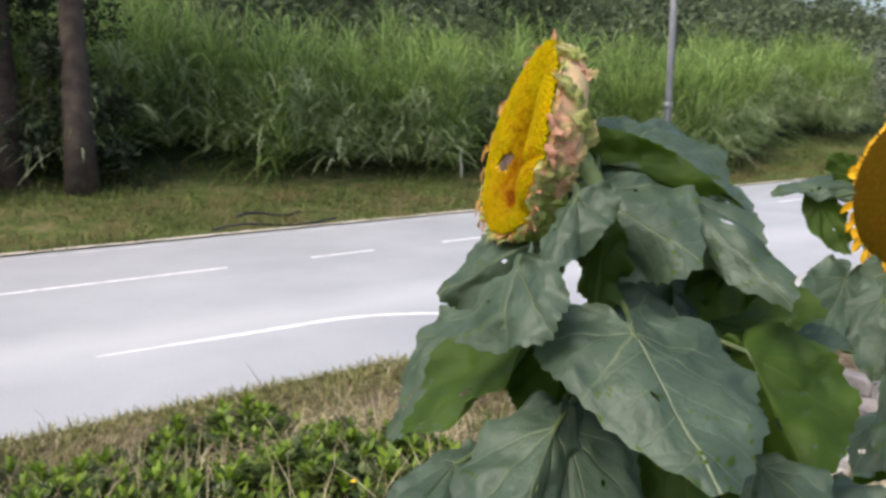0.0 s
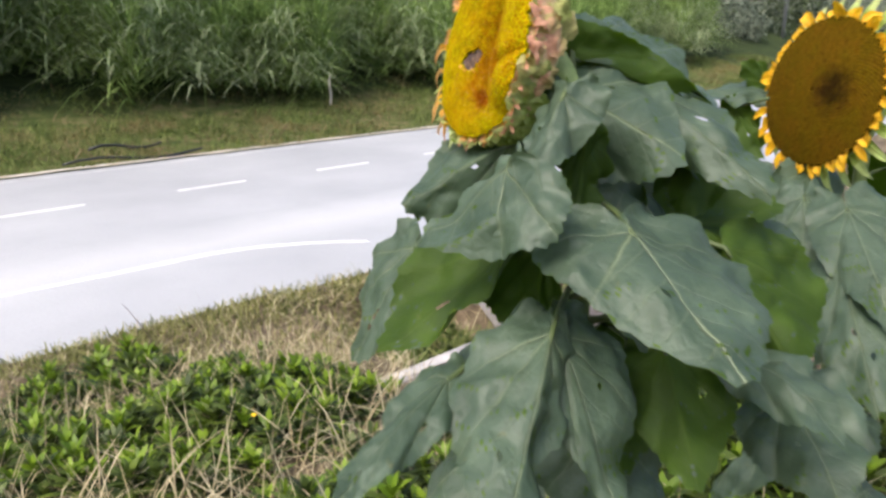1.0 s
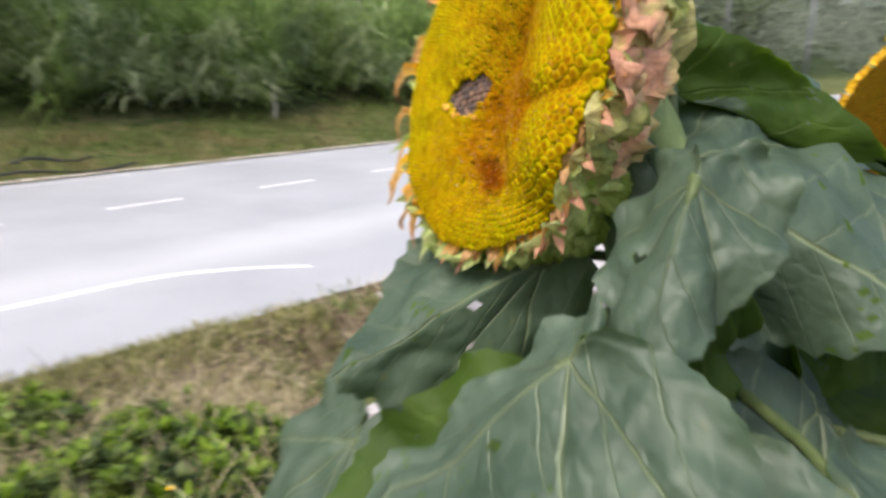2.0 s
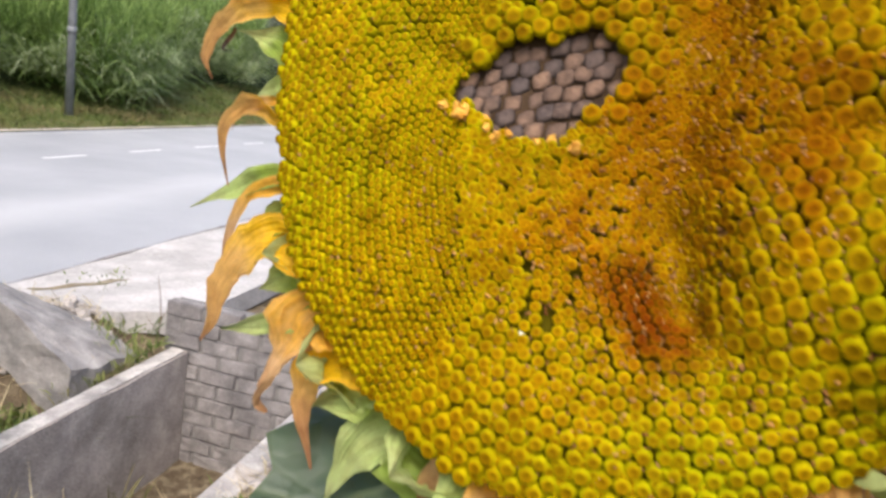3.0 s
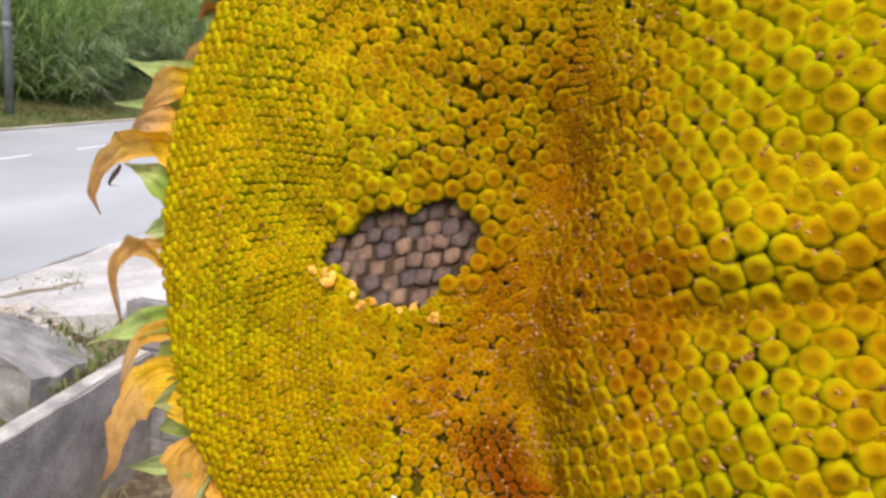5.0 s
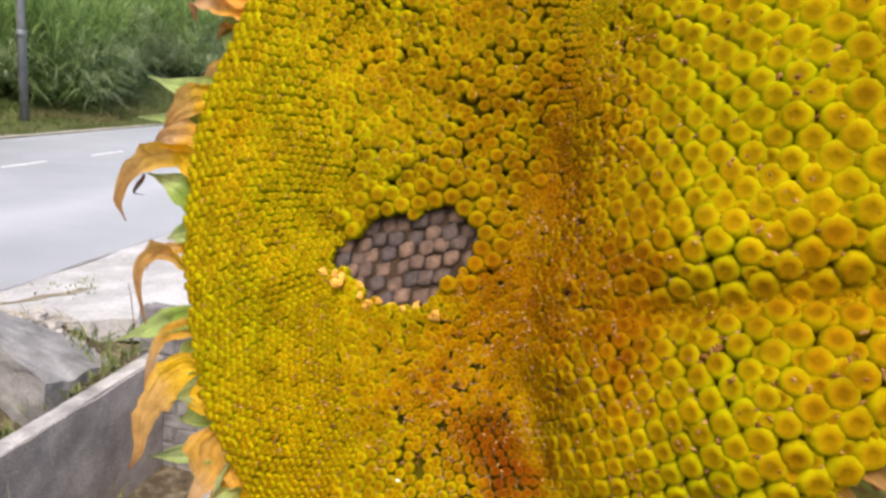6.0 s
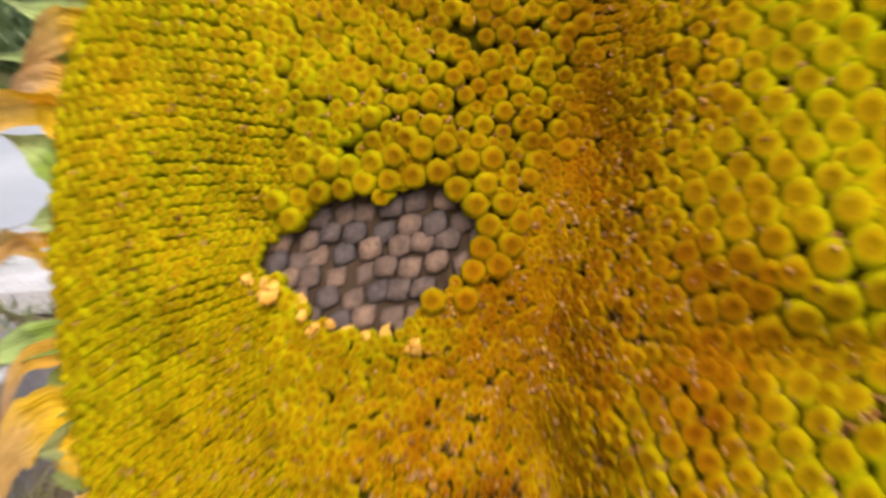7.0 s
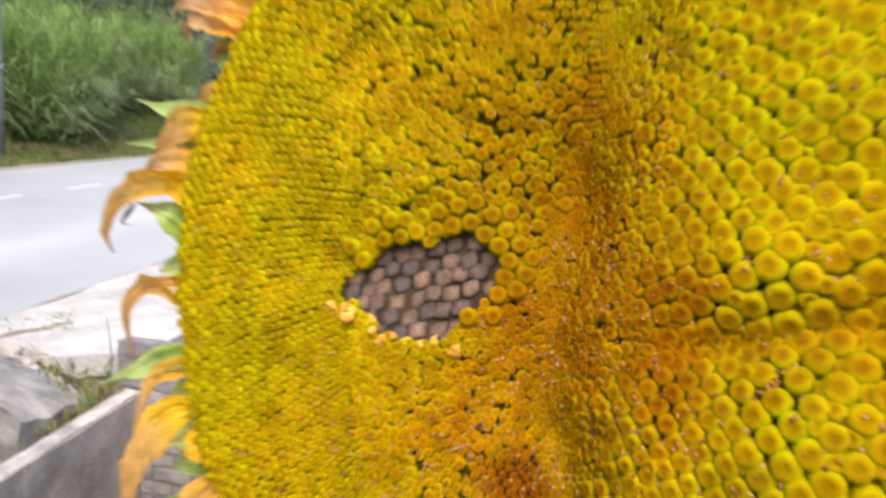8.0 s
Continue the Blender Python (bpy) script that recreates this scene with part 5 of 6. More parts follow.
def dead_stamens(head):
    """Tiny brown and pale scraps of dried stamens strewn over the face, thickest along the crease."""
    rnd = random.Random(44)
    verts, faces = [], []
    while len(faces) < 4600 * 4:
        u, v = (rnd.gauss(42, 26), rnd.gauss(0, 38)) if rnd.random() < 0.55 else (rnd.uniform(42, 125), rnd.uniform(-60, 110)) if rnd.random() < 0.55 else (rnd.uniform(-85, 60), rnd.uniform(-75, 120))
        a = math.atan2(v - 5, u - 40)
        if math.hypot(u - 40, v - 5) > 0.95 * rim_radius(a) or in_hole(u, v, 2.0):
            continue
        n = face_normal(u, v)
        at = head_at(u, v, face_relief(u, v) + rnd.uniform(-0.6, 1.0))
        x = n.orthogonal().normalized()
        x = Matrix.Rotation(rnd.uniform(0, 6.3), 3, n) @ x
        y = (n.cross(x) + n * rnd.uniform(-0.8, 0.8)).normalized()
        grown = 1.0 + 0.5 * step(50, 90, u)
        long, wide = grown * rnd.uniform(0.0004, 0.0009), grown * rnd.uniform(0.0002, 0.0005)
        k = len(verts)
        verts += [at - x * long - y * wide, at + x * long - y * wide, at + x * long * 0.7 + y * wide + n * wide, at - x * long * 0.7 + y * wide + n * wide, at + n * wide * 2.2]
        faces += [(k, k + 1, k + 4), (k + 1, k + 2, k + 4), (k + 2, k + 3, k + 4), (k + 3, k, k + 4)]
    part("dead_stamens", link_mesh("dead_stamens", verts, faces, SCRAP), head, "tiny dried brown stamen scraps")["kind"] = "stuff"


def receptacle():
    """The fleshy body of the head behind its florets."""
    verts, faces = [], []
    sides = 72
    rings = (*((k / 30, 0) for k in range(30)), (1.0, -9), (1.02, -24), (0.99, -42), (0.86, -56), (0.55, -66), (0.24, -72), (0.10, -82))
    for k, drop in rings:
        for i in range(sides):
            a = 2 * math.pi * i / sides
            r = rim_radius(a) * k
            u, v = 40 + r * math.cos(a), 5 + r * math.sin(a)
            if drop < -30:
                u, v = u + (20 - 40) * (1 - k), v + 35 * (1 - k)
            lump = 1.5 * noise.noise((u / 12, v / 12, drop / 8))
            verts.append(head_at(u, v, face_relief(u, v) * (1 if drop > -30 else 0.6) - (4.5 if in_hole(u, v, 9.0) else 2.8) + drop + (lump if drop else 0)))
    for j in range(len(rings) - 1):
        for i in range(sides):
            faces.append((j * sides + i, j * sides + (i + 1) % sides, (j + 1) * sides + (i + 1) % sides, (j + 1) * sides + i))
    faces.append(tuple(range((len(rings) - 1) * sides, len(rings) * sides)))
    me = link_mesh("flower_head", verts, faces, SHADED_BED, True)
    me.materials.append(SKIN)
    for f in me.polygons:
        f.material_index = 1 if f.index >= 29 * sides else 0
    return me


def seed_mesh(seed):
    """The blunt end of one seed: an uneven rounded lozenge with a low dome."""
    rnd = random.Random(seed)
    verts, faces = [], []
    reach = [rnd.uniform(0.47, 0.54) * (0.94 if k % 2 == 0 else 1.16) for k in range(8)]
    for size, h in ((1.02, 0.0), (1.0, 0.16), (0.82, 0.24), (0.36, 0.25)):
        for k in range(8):
            a = 2 * math.pi * k / 8
            verts.append((0.5 + 0.95 * reach[k] * size * math.cos(a) + 0.10 * math.sin(a), 0.4 + 0.84 * reach[k] * size * math.sin(a), h))
    for j in range(3):
        for k in range(8):
            faces.append((8 * j + k, 8 * j + (k + 1) % 8, 8 * j + 8 + (k + 1) % 8, 8 * j + 8 + k))
    faces.append(tuple(range(24, 32)))
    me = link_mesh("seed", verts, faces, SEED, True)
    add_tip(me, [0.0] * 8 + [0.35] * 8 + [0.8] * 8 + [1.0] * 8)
    return me


def bare_seeds(head):
    rnd = random.Random(5)
    pts, faces = [], []
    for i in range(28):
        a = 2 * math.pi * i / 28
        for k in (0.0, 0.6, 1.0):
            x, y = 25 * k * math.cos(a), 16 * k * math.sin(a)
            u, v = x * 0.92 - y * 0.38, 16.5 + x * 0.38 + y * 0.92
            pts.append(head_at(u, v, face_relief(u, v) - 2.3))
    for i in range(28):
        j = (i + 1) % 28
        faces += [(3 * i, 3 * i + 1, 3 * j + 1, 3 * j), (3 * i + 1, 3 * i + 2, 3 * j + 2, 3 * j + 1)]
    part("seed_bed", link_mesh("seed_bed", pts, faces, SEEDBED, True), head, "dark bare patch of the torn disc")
    shapes = [seed_mesh(50 + k) for k in range(5)]
    for j in range(-6, 7):
        for i in range(-8, 9):
            x, y = (i + 0.5 * (j % 2)) * 5.2, j * 4.2
            u, v = x * 0.95 - y * 0.31 + rnd.uniform(-0.9, 0.9), 16.5 + x * 0.31 + y * 0.95 + rnd.uniform(-0.9, 0.9)
            if not in_hole(u, v, 1.0):
                continue
            n = face_normal(u, v)
            a = (HEAD_U * 0.93 + HEAD_V * 0.36 - n * n.dot(HEAD_U)).normalized()
            b = n.cross(a)
            size = rnd.uniform(5.3, 5.9) * 0.001
            spin = Matrix.Rotation(rnd.uniform(-0.3, 0.3), 4, "Z")
            m = Matrix((a * size, b * size, n * size)).transposed().to_4x4()
            m.translation = head_at(u, v, face_relief(u, v) - 2.9 + rnd.uniform(-0.4, 0.4))
            ob = new("seed", rnd.choice(shapes))
            ob.parent = head
            ob.matrix_world = m @ spin @ Matrix.Translation((-0.5, -0.4, 0))
    for u, v in ((20.5, 88.7), (13.3, -45.8)):
        speck = part("fallen_scrap", box_mesh("fallen_scrap", (0.0018, 0.0014, 0.0012), PALE_SCRAP, 0.0003, 0.0003, 1, 5), head, "tiny white fallen petal scrap")
        speck.matrix_world = Matrix.Translation(head_at(u, v, face_relief(u, v) + 0.6))
    crumbs = [box_mesh("torn_floret", (1, 0.8, 0.6), CRUMB, 0.12, 0.2, 1, 70 + k) for k in range(3)]
    for u, v, size in ((-20, 5, 3.2), (-17, 3.5, 4.4), (-15, 6, 3.2), (-13, 4, 3.8), (-9, 0, 3.0), (-22, 6.5, 3.0), (-6, -1, 3.2), (12, 0, 4.6), (13, 3, 3.0), (16, 9, 3.0), (-19, 3, 2.4), (-11, 1.5, 4.2), (-8, 2, 2.6), (-3, 0, 2.8), (1, -0.5, 3.4), (5, 0, 2.6), (8, 0.5, 3.4), (14, 6, 2.4)):
        ob = new("torn_floret", rnd.choice(crumbs))
        ob.parent = head
        ob.matrix_world = Matrix.Translation(head_at(u, v, face_relief(u, v) + 0.5)) @ pose(0, 0, 0, rnd.uniform(0, 360), rnd.uniform(0, 360), rnd.uniform(0, 360)) @ Matrix.Scale(size * 0.00072, 4)


def rim_piece(head, name, a, length, width, material, lean, droop, curl, label="", back=6.0, twist=0.0):
    """A petal or bract on the rim at the angle a: it sets out from the rim, leans forward by lean, droops and curls."""
    r = rim_radius(a) * (1.0 - 0.0016 * max(0.0, back - 25))
    u, v = 40 + r * math.cos(a), 5 + r * math.sin(a)
    start = head_at(u, v, face_relief(u, v) - back)
    out = (HEAD_U * math.cos(a) + HEAD_V * math.sin(a)).normalized()
    way = (out * math.cos(lean) + HEAD_N * math.sin(lean)).normalized()
    side = (HEAD_V * math.cos(a) - HEAD_U * math.sin(a)).normalized()
    p, path, widths, across = start - way * 0.004, [], [], []
    steps = 11
    for k in range(steps):
        f = k / (steps - 1)
        path.append(p.copy())
        widths.append(width * 0.001 * (0.55 + 1.2 * f if f < 0.35 else 0.97 * (1 - ((f - 0.35) / 0.65) ** 1.6) + 0.03))
        turn = Matrix.Rotation(twist * f, 3, way)
        across.append(turn @ side)
        way = (way + Vector((0, 0, -droop)) * (0.10 + 0.22 * f) + HEAD_N * curl * 0.16 * f).normalized()
        p = p + way * (length * 0.001 / (steps - 1))
    return part(name, strip_mesh(name, path, widths, across, material, 0.22), head, label)


def rim_strip(head, name, points, width, material, label=""):
    """A petal or bract along a bent line, given on the head's face in millimetres: right, up, out."""
    pts = [head_at(*p) for p in points]
    fine = []
    for i in range(len(pts) - 1):
        a, b, c, d = pts[max(i - 1, 0)], pts[i], pts[i + 1], pts[min(i + 2, len(pts) - 1)]
        for k in range(5):
            t = k / 5
            fine.append(0.5 * (2 * b + (c - a) * t + (2 * a - 5 * b + 4 * c - d) * t * t + (3 * b - a - 3 * c + d) * t**3))
    fine.append(pts[-1])
    rnd = random.Random(int(points[0][0] * 7 + points[0][1] * 13))
    count = len(fine)
    widths, across = [], []
    whole = (pts[-1] - pts[0]).normalized()
    flat = HEAD_N.cross(whole).normalized()
    spin = rnd.uniform(-0.9, 0.9)
    for k in range(count):
        f = k / (count - 1)
        widths.append(width * 0.00122 * ((0.8 + 0.6 * f) if f < 0.33 else (1 - ((f - 0.33) / 0.67)) ** 1.35 + 0.07) * (1 + 0.10 * math.sin(9 * f + spin * 5)))
        across.append(Matrix.Rotation(spin * f + 0.25 * math.sin(7 * f + spin * 3), 3, whole) @ flat)
    return part(name, strip_mesh(name, fine, widths, across, material, 0.25), head, label)


def rim(head):
    rnd = random.Random(77)
    dry, half, green = (PETAL_DRY, "withered orange petal"), (PETAL_HALF, "half-withered yellow petal"), (BRACT, "pale green pointed bract")
    dead = (PETAL_DEAD, "dark shrivelled petal tip")
    # the pieces of the rim that hangs over the road
    rim_strip(head, "petal", ((-75, 87, -6), (-89, 90, -8), (-103, 92, -10), (-112, 91, -12), (-111, 84, -14)), 12, *dry)
    rim_strip(head, "petal", ((-79, 92, -6), (-95, 96, -9), (-113, 98, -11), (-122, 93, -14)), 11, *dry)
    rim_strip(head, "bract", ((-86, 89, -12), (-96, 80, -15), (-92, 71, -18)), 7, *green)
    rim_strip(head, "bract", ((-87, 60, -11), (-108, 59, -14), (-133, 63, -18)), 8, *green)
    rim_strip(head, "petal", ((-86, 54, -7), (-99, 54, -9), (-108, 49, -11), (-114, 41, -13)), 10, *half)
    rim_strip(head, "bract", ((-96, 48, -13), (-115, 48, -16), (-135, 47, -20)), 5, *green)
    rim_strip(head, "petal", ((-88, 40, -8), (-102, 41, -10), (-114, 39, -13), (-117, 33, -15)), 9, *dry)
    rim_strip(head, "petal", ((-87, 31, -7), (-103, 34, -8), (-116, 30, -9), (-124, 23, -11), (-127, 14, -12), (-122, 7, -13)), 9, *half)
    rim_strip(head, "petal", ((-117, 25, -12), (-120, 21, -13), (-121, 18, -13), (-117, 18, -14)), 2.2, *dead)
    rim_strip(head, "bract", ((-89, 17, -11), (-103, 24, -14), (-120, 26, -16)), 9, *green)
    rim_strip(head, "bract", ((-84, 8, -9), (-95, 7, -12), (-102, 4, -14)), 8, *green)
    rim_strip(head, "petal", ((-80, -7, -7), (-91, -1, -8), (-100, -0, -9), (-107, -6, -10), (-107, -16, -11), (-101, -27, -12)), 6.5, *half)
    rim_strip(head, "petal", ((-85, 3, -9), (-96, 1, -10), (-105, -3, -12), (-107, -9, -13)), 4, *dry)
    rim_strip(head, "bract", ((-78, -19, -10), (-96, -26, -12), (-116, -37, -14)), 9, *green)
    rim_strip(head, "petal", ((-77, -23, -9), (-90, -29, -10), (-95, -40, -12), (-96, -51, -13)), 6, *dry)
    rim_strip(head, "bract", ((-72, -32, -12), (-82, -35, -14), (-89, -40, -16)), 11, *green)
    rim_strip(head, "petal", ((-59, -42, -7), (-75, -39, -8), (-86, -47, -9), (-91, -58, -10), (-91, -69, -11), (-94, -77, -12)), 14, *half)
    rim_strip(head, "bract", ((-60, -47, -11), (-72, -51, -13), (-80, -56, -15)), 10, *green)
    rim_strip(head, "bract", ((-53, -52, -10), (-68, -63, -13), (-91, -72, -16)), 10, *green)
    rim_strip(head, "petal", ((-40, -62, -7), (-54, -57, -8), (-61, -71, -10), (-66, -86, -11), (-62, -90, -12)), 15, *dry)
    rim_strip(head, "petal", ((-30, -67, -7), (-44, -69, -8), (-50, -79, -10), (-49, -87, -11), (-42, -100, -12)), 12, *half)
    rim_strip(head, "bract", ((-25, -73, -10), (-40, -78, -13), (-54, -87, -16)), 11, *green)
    rim_strip(head, "bract", ((-3, -87, -10), (-21, -82, -13), (-32, -92, -15), (-38, -109, -18)), 20, *green)
    rim_strip(head, "petal", ((12, -87, -7), (2, -85, -9), (-5, -91, -10), (-6, -98, -12)), 12, *dry)
    rim_strip(head, "bract", ((17, -88, -10), (9, -91, -14), (1, -101, -18)), 18, *green)
    # broad bracts wrapped round the side of the head, in three rows
    for row, (count, back, lean, size) in enumerate(((13, 62, 1.50, 50), (15, 44, 1.45, 46), (18, 28, 1.38, 38))):
        for k in range(count):
            a = 2 * math.pi * (k + 0.5 * row + rnd.uniform(-0.2, 0.2)) / count
            right, low = math.cos(a) > -0.15, math.sin(a) < -0.35
            pink = not low and rnd.random() < 0.62
            if not right and not low:
                continue
            rim_piece(head, "bract", a, rnd.uniform(0.85, 1.15) * size, rnd.uniform(34, 50), BRACT_DRY if pink else BRACT if low else BRACT_PALE, lean - 0.12, 0.02, rnd.uniform(0.0, 0.45), "pinkish brown withered bract" if pink else "pale green broad bract" if low else "yellow-green broad bract", back, rnd.uniform(-0.25, 0.25))
    # short pointed bracts and withered petals round the rest of the rim
    for k in range(34):
        a = -1.9 + 4.5 * (k + rnd.uniform(-0.3, 0.3)) / 34
        rim_piece(head, "bract", a, rnd.uniform(16, 28), rnd.uniform(9, 14), BRACT if rnd.random() < 0.4 else BRACT_DRY, rnd.uniform(-0.1, 0.8), rnd.uniform(-0.1, 0.4), rnd.uniform(-0.5, 0.6), "short pointed bract", 9)
    for k in range(44):
        a = -1.9 + 4.5 * (k + rnd.uniform(-0.4, 0.4)) / 44
        rim_piece(head, "petal", a, rnd.uniform(12, 26), rnd.uniform(6, 11), PETAL_HALF if rnd.random() < 0.35 else PETAL_DRY, rnd.uniform(-0.2, 0.9), rnd.uniform(0.1, 1.0), rnd.uniform(-0.6, 0.9), "withered orange petal", 5, rnd.uniform(-1.5, 1.5))
    for k in range(16):
        a = 2.05 + 0.75 * (k + rnd.uniform(-0.4, 0.4)) / 16
        rim_piece(head, "petal", a, rnd.uniform(16, 30), rnd.uniform(8, 12), PETAL_HALF if rnd.random() < 0.35 else PETAL_DRY, rnd.uniform(-0.5, 0.3), rnd.uniform(0.1, 1.0), rnd.uniform(-0.6, 0.9), "withered orange petal", 5, rnd.uniform(-1.5, 1.5))


def stalk(plant, points, radii, name="stem", label=""):
    fine = []
    pts = [Vector(p) for p in points]
    for i in range(len(pts) - 1):
        a, b, c, d = pts[max(i - 1, 0)], pts[i], pts[i + 1], pts[min(i + 2, len(pts) - 1)]
        for k in range(5):
            t = k / 5
            fine.append(0.5 * (2 * b + (c - a) * t + (2 * a - 5 * b + 4 * c - d) * t * t + (3 * b - a - 3 * c + d) * t**3))
    fine.append(pts[-1])
    rr = list(np.interp(np.linspace(0, 1, len(fine)), np.linspace(0, 1, len(radii)), radii))
    return part(name, tube_mesh(name, fine, rr, STEM, 10), plant, label)


def add_leaf(plant, stem_at, base, tip, left, right, arch=0.05, dome=0.1, seed=0):
    leaf = part("leaf", leaf_mesh(base, tip, left, right, arch, dome, seed), plant, "broad dull green heart-shaped leaf")
    a, b, tip = Vector(stem_at), Vector(base), Vector(tip)
    way = (tip - b).normalized()
    mid = (a + b) / 2 + Vector((0, 0, 0.02))
    part("stalk", tube_mesh("stalk", [a, (a + mid) / 2, mid, (mid + b) / 2 + Vector((0, 0, 0.005)), b, b + way * 0.015], [0.0050, 0.0045, 0.0042, 0.004, 0.0034, 0.002], STALK, 7), leaf)


def plain_leaf(plant, stem_at, base, tip, width, facing, seed):
    """A leaf given by its width and the side to which its upper skin looks, hanging evenly on both sides."""
    base, tip = Vector(base), Vector(tip)
    x = (tip - base).normalized()
    z = Vector(facing)
    z = (z - x * z.dot(x)).normalized()
    y = z.cross(x)
    mid = base.lerp(tip, 0.36) - z * 0.14 * width
    add_leaf(plant, stem_at, base, tip, mid + y * width / 2, mid - y * width / 2, 0.12, 0.10, seed)


def near_sunflower():
    foot = Vector((0.33, 1.05, ground_height(0.88, 0.66)))
    plant = thing("sunflower", foot, "tall sunflower with a heavy folded yellow seed head and drooping leaves", "sunflower", "sunflowers on the bank")
    build_head(plant)
    stalk(plant, [foot, (0.325, 1.02, 1.6), (0.318, 0.985, 2.2), (0.300, 0.955, 2.40), (0.277, 0.938, 2.485), (0.256, 0.950, 2.530), (0.238, 0.972, 2.562), (0.222, 0.990, 2.570)], [0.019, 0.018, 0.017, 0.017, 0.017, 0.018, 0.021, 0.030])
    at = lambda z: (0.318 - 0.20 * max(0.0, z - 2.3), 0.985 - 0.25 * max(0.0, z - 2.3), z)
    add_leaf(plant, at(2.32), (0.295, 0.743, 2.351), (0.343, 0.569, 2.244), (0.441, 0.713, 2.273), (0.194, 0.707, 2.306), 0.02, 0.06, 1)
    add_leaf(plant, at(2.46), (0.265, 0.916, 2.486), (0.395, 0.836, 2.412), (0.408, 1.007, 2.529), (0.308, 0.885, 2.369), 0.04, 0.06, 2)
    add_leaf(plant, at(2.46), (0.374, 0.975, 2.493), (0.496, 0.807, 2.369), (0.497, 0.936, 2.441), (0.402, 0.908, 2.395), 0.06, 0.08, 6)
    add_leaf(plant, at(2.38), (0.167, 0.806, 2.411), (0.053, 0.827, 2.321), (0.179, 0.715, 2.331), (0.115, 0.858, 2.368), 0.02, 0.05, 3)
    add_leaf(plant, at(2.38), (0.202, 0.952, 2.417), (0.051, 0.957, 2.337), (0.143, 0.967, 2.304), (0.149, 1.058, 2.401), 0.06, 0.16, 4)
    add_leaf(plant, at(2.46), (0.238, 0.831, 2.494), (0.177, 0.771, 2.405), (0.264, 0.796, 2.447), (0.196, 0.856, 2.436), 0.04, 0.05, 5)
    add_leaf(plant, at(2.50), (0.277, 0.947, 2.531), (0.497, 0.959, 2.445), (0.478, 1.152, 2.557), (0.363, 0.939, 2.556), 0.03, 0.05, 7)
    add_leaf(plant, at(2.42), (0.276, 0.856, 2.449), (0.268, 0.847, 2.336), (0.248, 0.884, 2.375), (0.314, 0.883, 2.373), 0.05, 0.08, 8)
    add_leaf(plant, at(2.21), (0.210, 0.742, 2.236), (0.121, 0.556, 2.107), (0.202, 0.680, 2.136), (0.080, 0.692, 2.152), 0.04, 0.06, 9)
    add_leaf(plant, at(2.19), (0.222, 0.767, 2.223), (0.262, 0.654, 2.056), (0.318, 0.772, 2.136), (0.215, 0.688, 2.116), 0.04, 0.08, 10)
    add_leaf(plant, at(2.15), (0.094, 0.751, 2.181), (-0.037, 0.592, 2.139), (0.051, 0.644, 2.146), (0.024, 0.725, 2.162), 0.04, 0.06, 11)
    add_leaf(plant, at(2.15), (0.455, 0.763, 2.181), (0.506, 0.625, 2.142), (0.524, 0.740, 2.173), (0.443, 0.687, 2.147), 0.08, 0.1, 12)
    add_leaf(plant, at(2.27), (0.457, 0.834, 2.300), (0.505, 0.726, 2.171), (0.462, 0.832, 2.177), (0.604, 0.820, 2.245), 0.03, 0.06, 13)
    add_leaf(plant, at(2.15), (0.374, 0.807, 2.184), (0.366, 0.665, 2.064), (0.325, 0.784, 2.097), (0.464, 0.761, 2.139), 0.04, 0.08, 14)
    add_leaf(plant, at(2.28), (0.187, 0.882, 2.307), (0.018, 0.853, 2.172), (0.059, 0.964, 2.276), (0.134, 0.820, 2.251), 0.06, 0.08, 15)
    add_leaf(plant, at(2.27), (0.237, 0.889, 2.299), (0.208, 0.813, 2.191), (0.146, 0.886, 2.230), (0.260, 0.870, 2.231), 0.04, 0.08, 41)
    add_leaf(plant, at(2.24), (0.077, 1.001, 2.265), (-0.019, 0.947, 2.112), (0.052, 0.926, 2.167), (-0.001, 1.046, 2.197), 0.03, 0.06, 42)
    add_leaf(plant, at(2.24), (0.482, 0.950, 2.265), (0.679, 0.998, 2.251), (0.600, 1.044, 2.281), (0.556, 0.943, 2.256), 0.08, 0.08, 43)
    add_leaf(plant, at(2.37), (0.484, 0.982, 2.398), (0.351, 0.951, 2.302), (0.391, 1.019, 2.377), (0.463, 0.929, 2.316), 0.04, 0.08, 44)
    add_leaf(plant, at(2.27), (0.449, 0.977, 2.301), (0.608, 0.963, 2.312), (0.516, 0.934, 2.268), (0.564, 1.047, 2.360), 0.04, 0.08, 45)
    add_leaf(plant, at(2.39), (0.324, 0.953, 2.421), (0.312, 0.893, 2.280), (0.397, 0.943, 2.343), (0.280, 0.953, 2.344), 0.03, 0.06, 46)
    add_leaf(plant, at(2.12), (0.361, 0.895, 2.155), (0.307, 0.780, 2.003), (0.271, 0.873, 2.051), (0.405, 0.829, 2.067), 0.03, 0.06, 47)
    add_leaf(plant, at(2.05), (0.579, 0.854, 2.084), (0.558, 0.683, 2.016), (0.657, 0.780, 2.060), (0.503, 0.788, 2.007), 0.03, 0.06, 49)
    add_leaf(plant, at(2.21), (0.424, 0.948, 2.242), (0.512, 0.835, 2.140), (0.580, 0.916, 2.221), (0.382, 0.906, 2.149), 0.03, 0.06, 51)
    small = [Vector(p) for p in ((0.240, 0.905, 2.530), (0.244, 0.911, 2.548), (0.250, 0.914, 2.562), (0.260, 0.914, 2.571), (0.272, 0.910, 2.574))]
    part("bract", strip_mesh("bract", small, [0.012, 0.026, 0.038, 0.040, 0.028], Vector((0.65, 0.05, -0.75)), BRACT_PALE, 0.12, 0.18), plant, "small yellow-green crumpled leaf under the head")
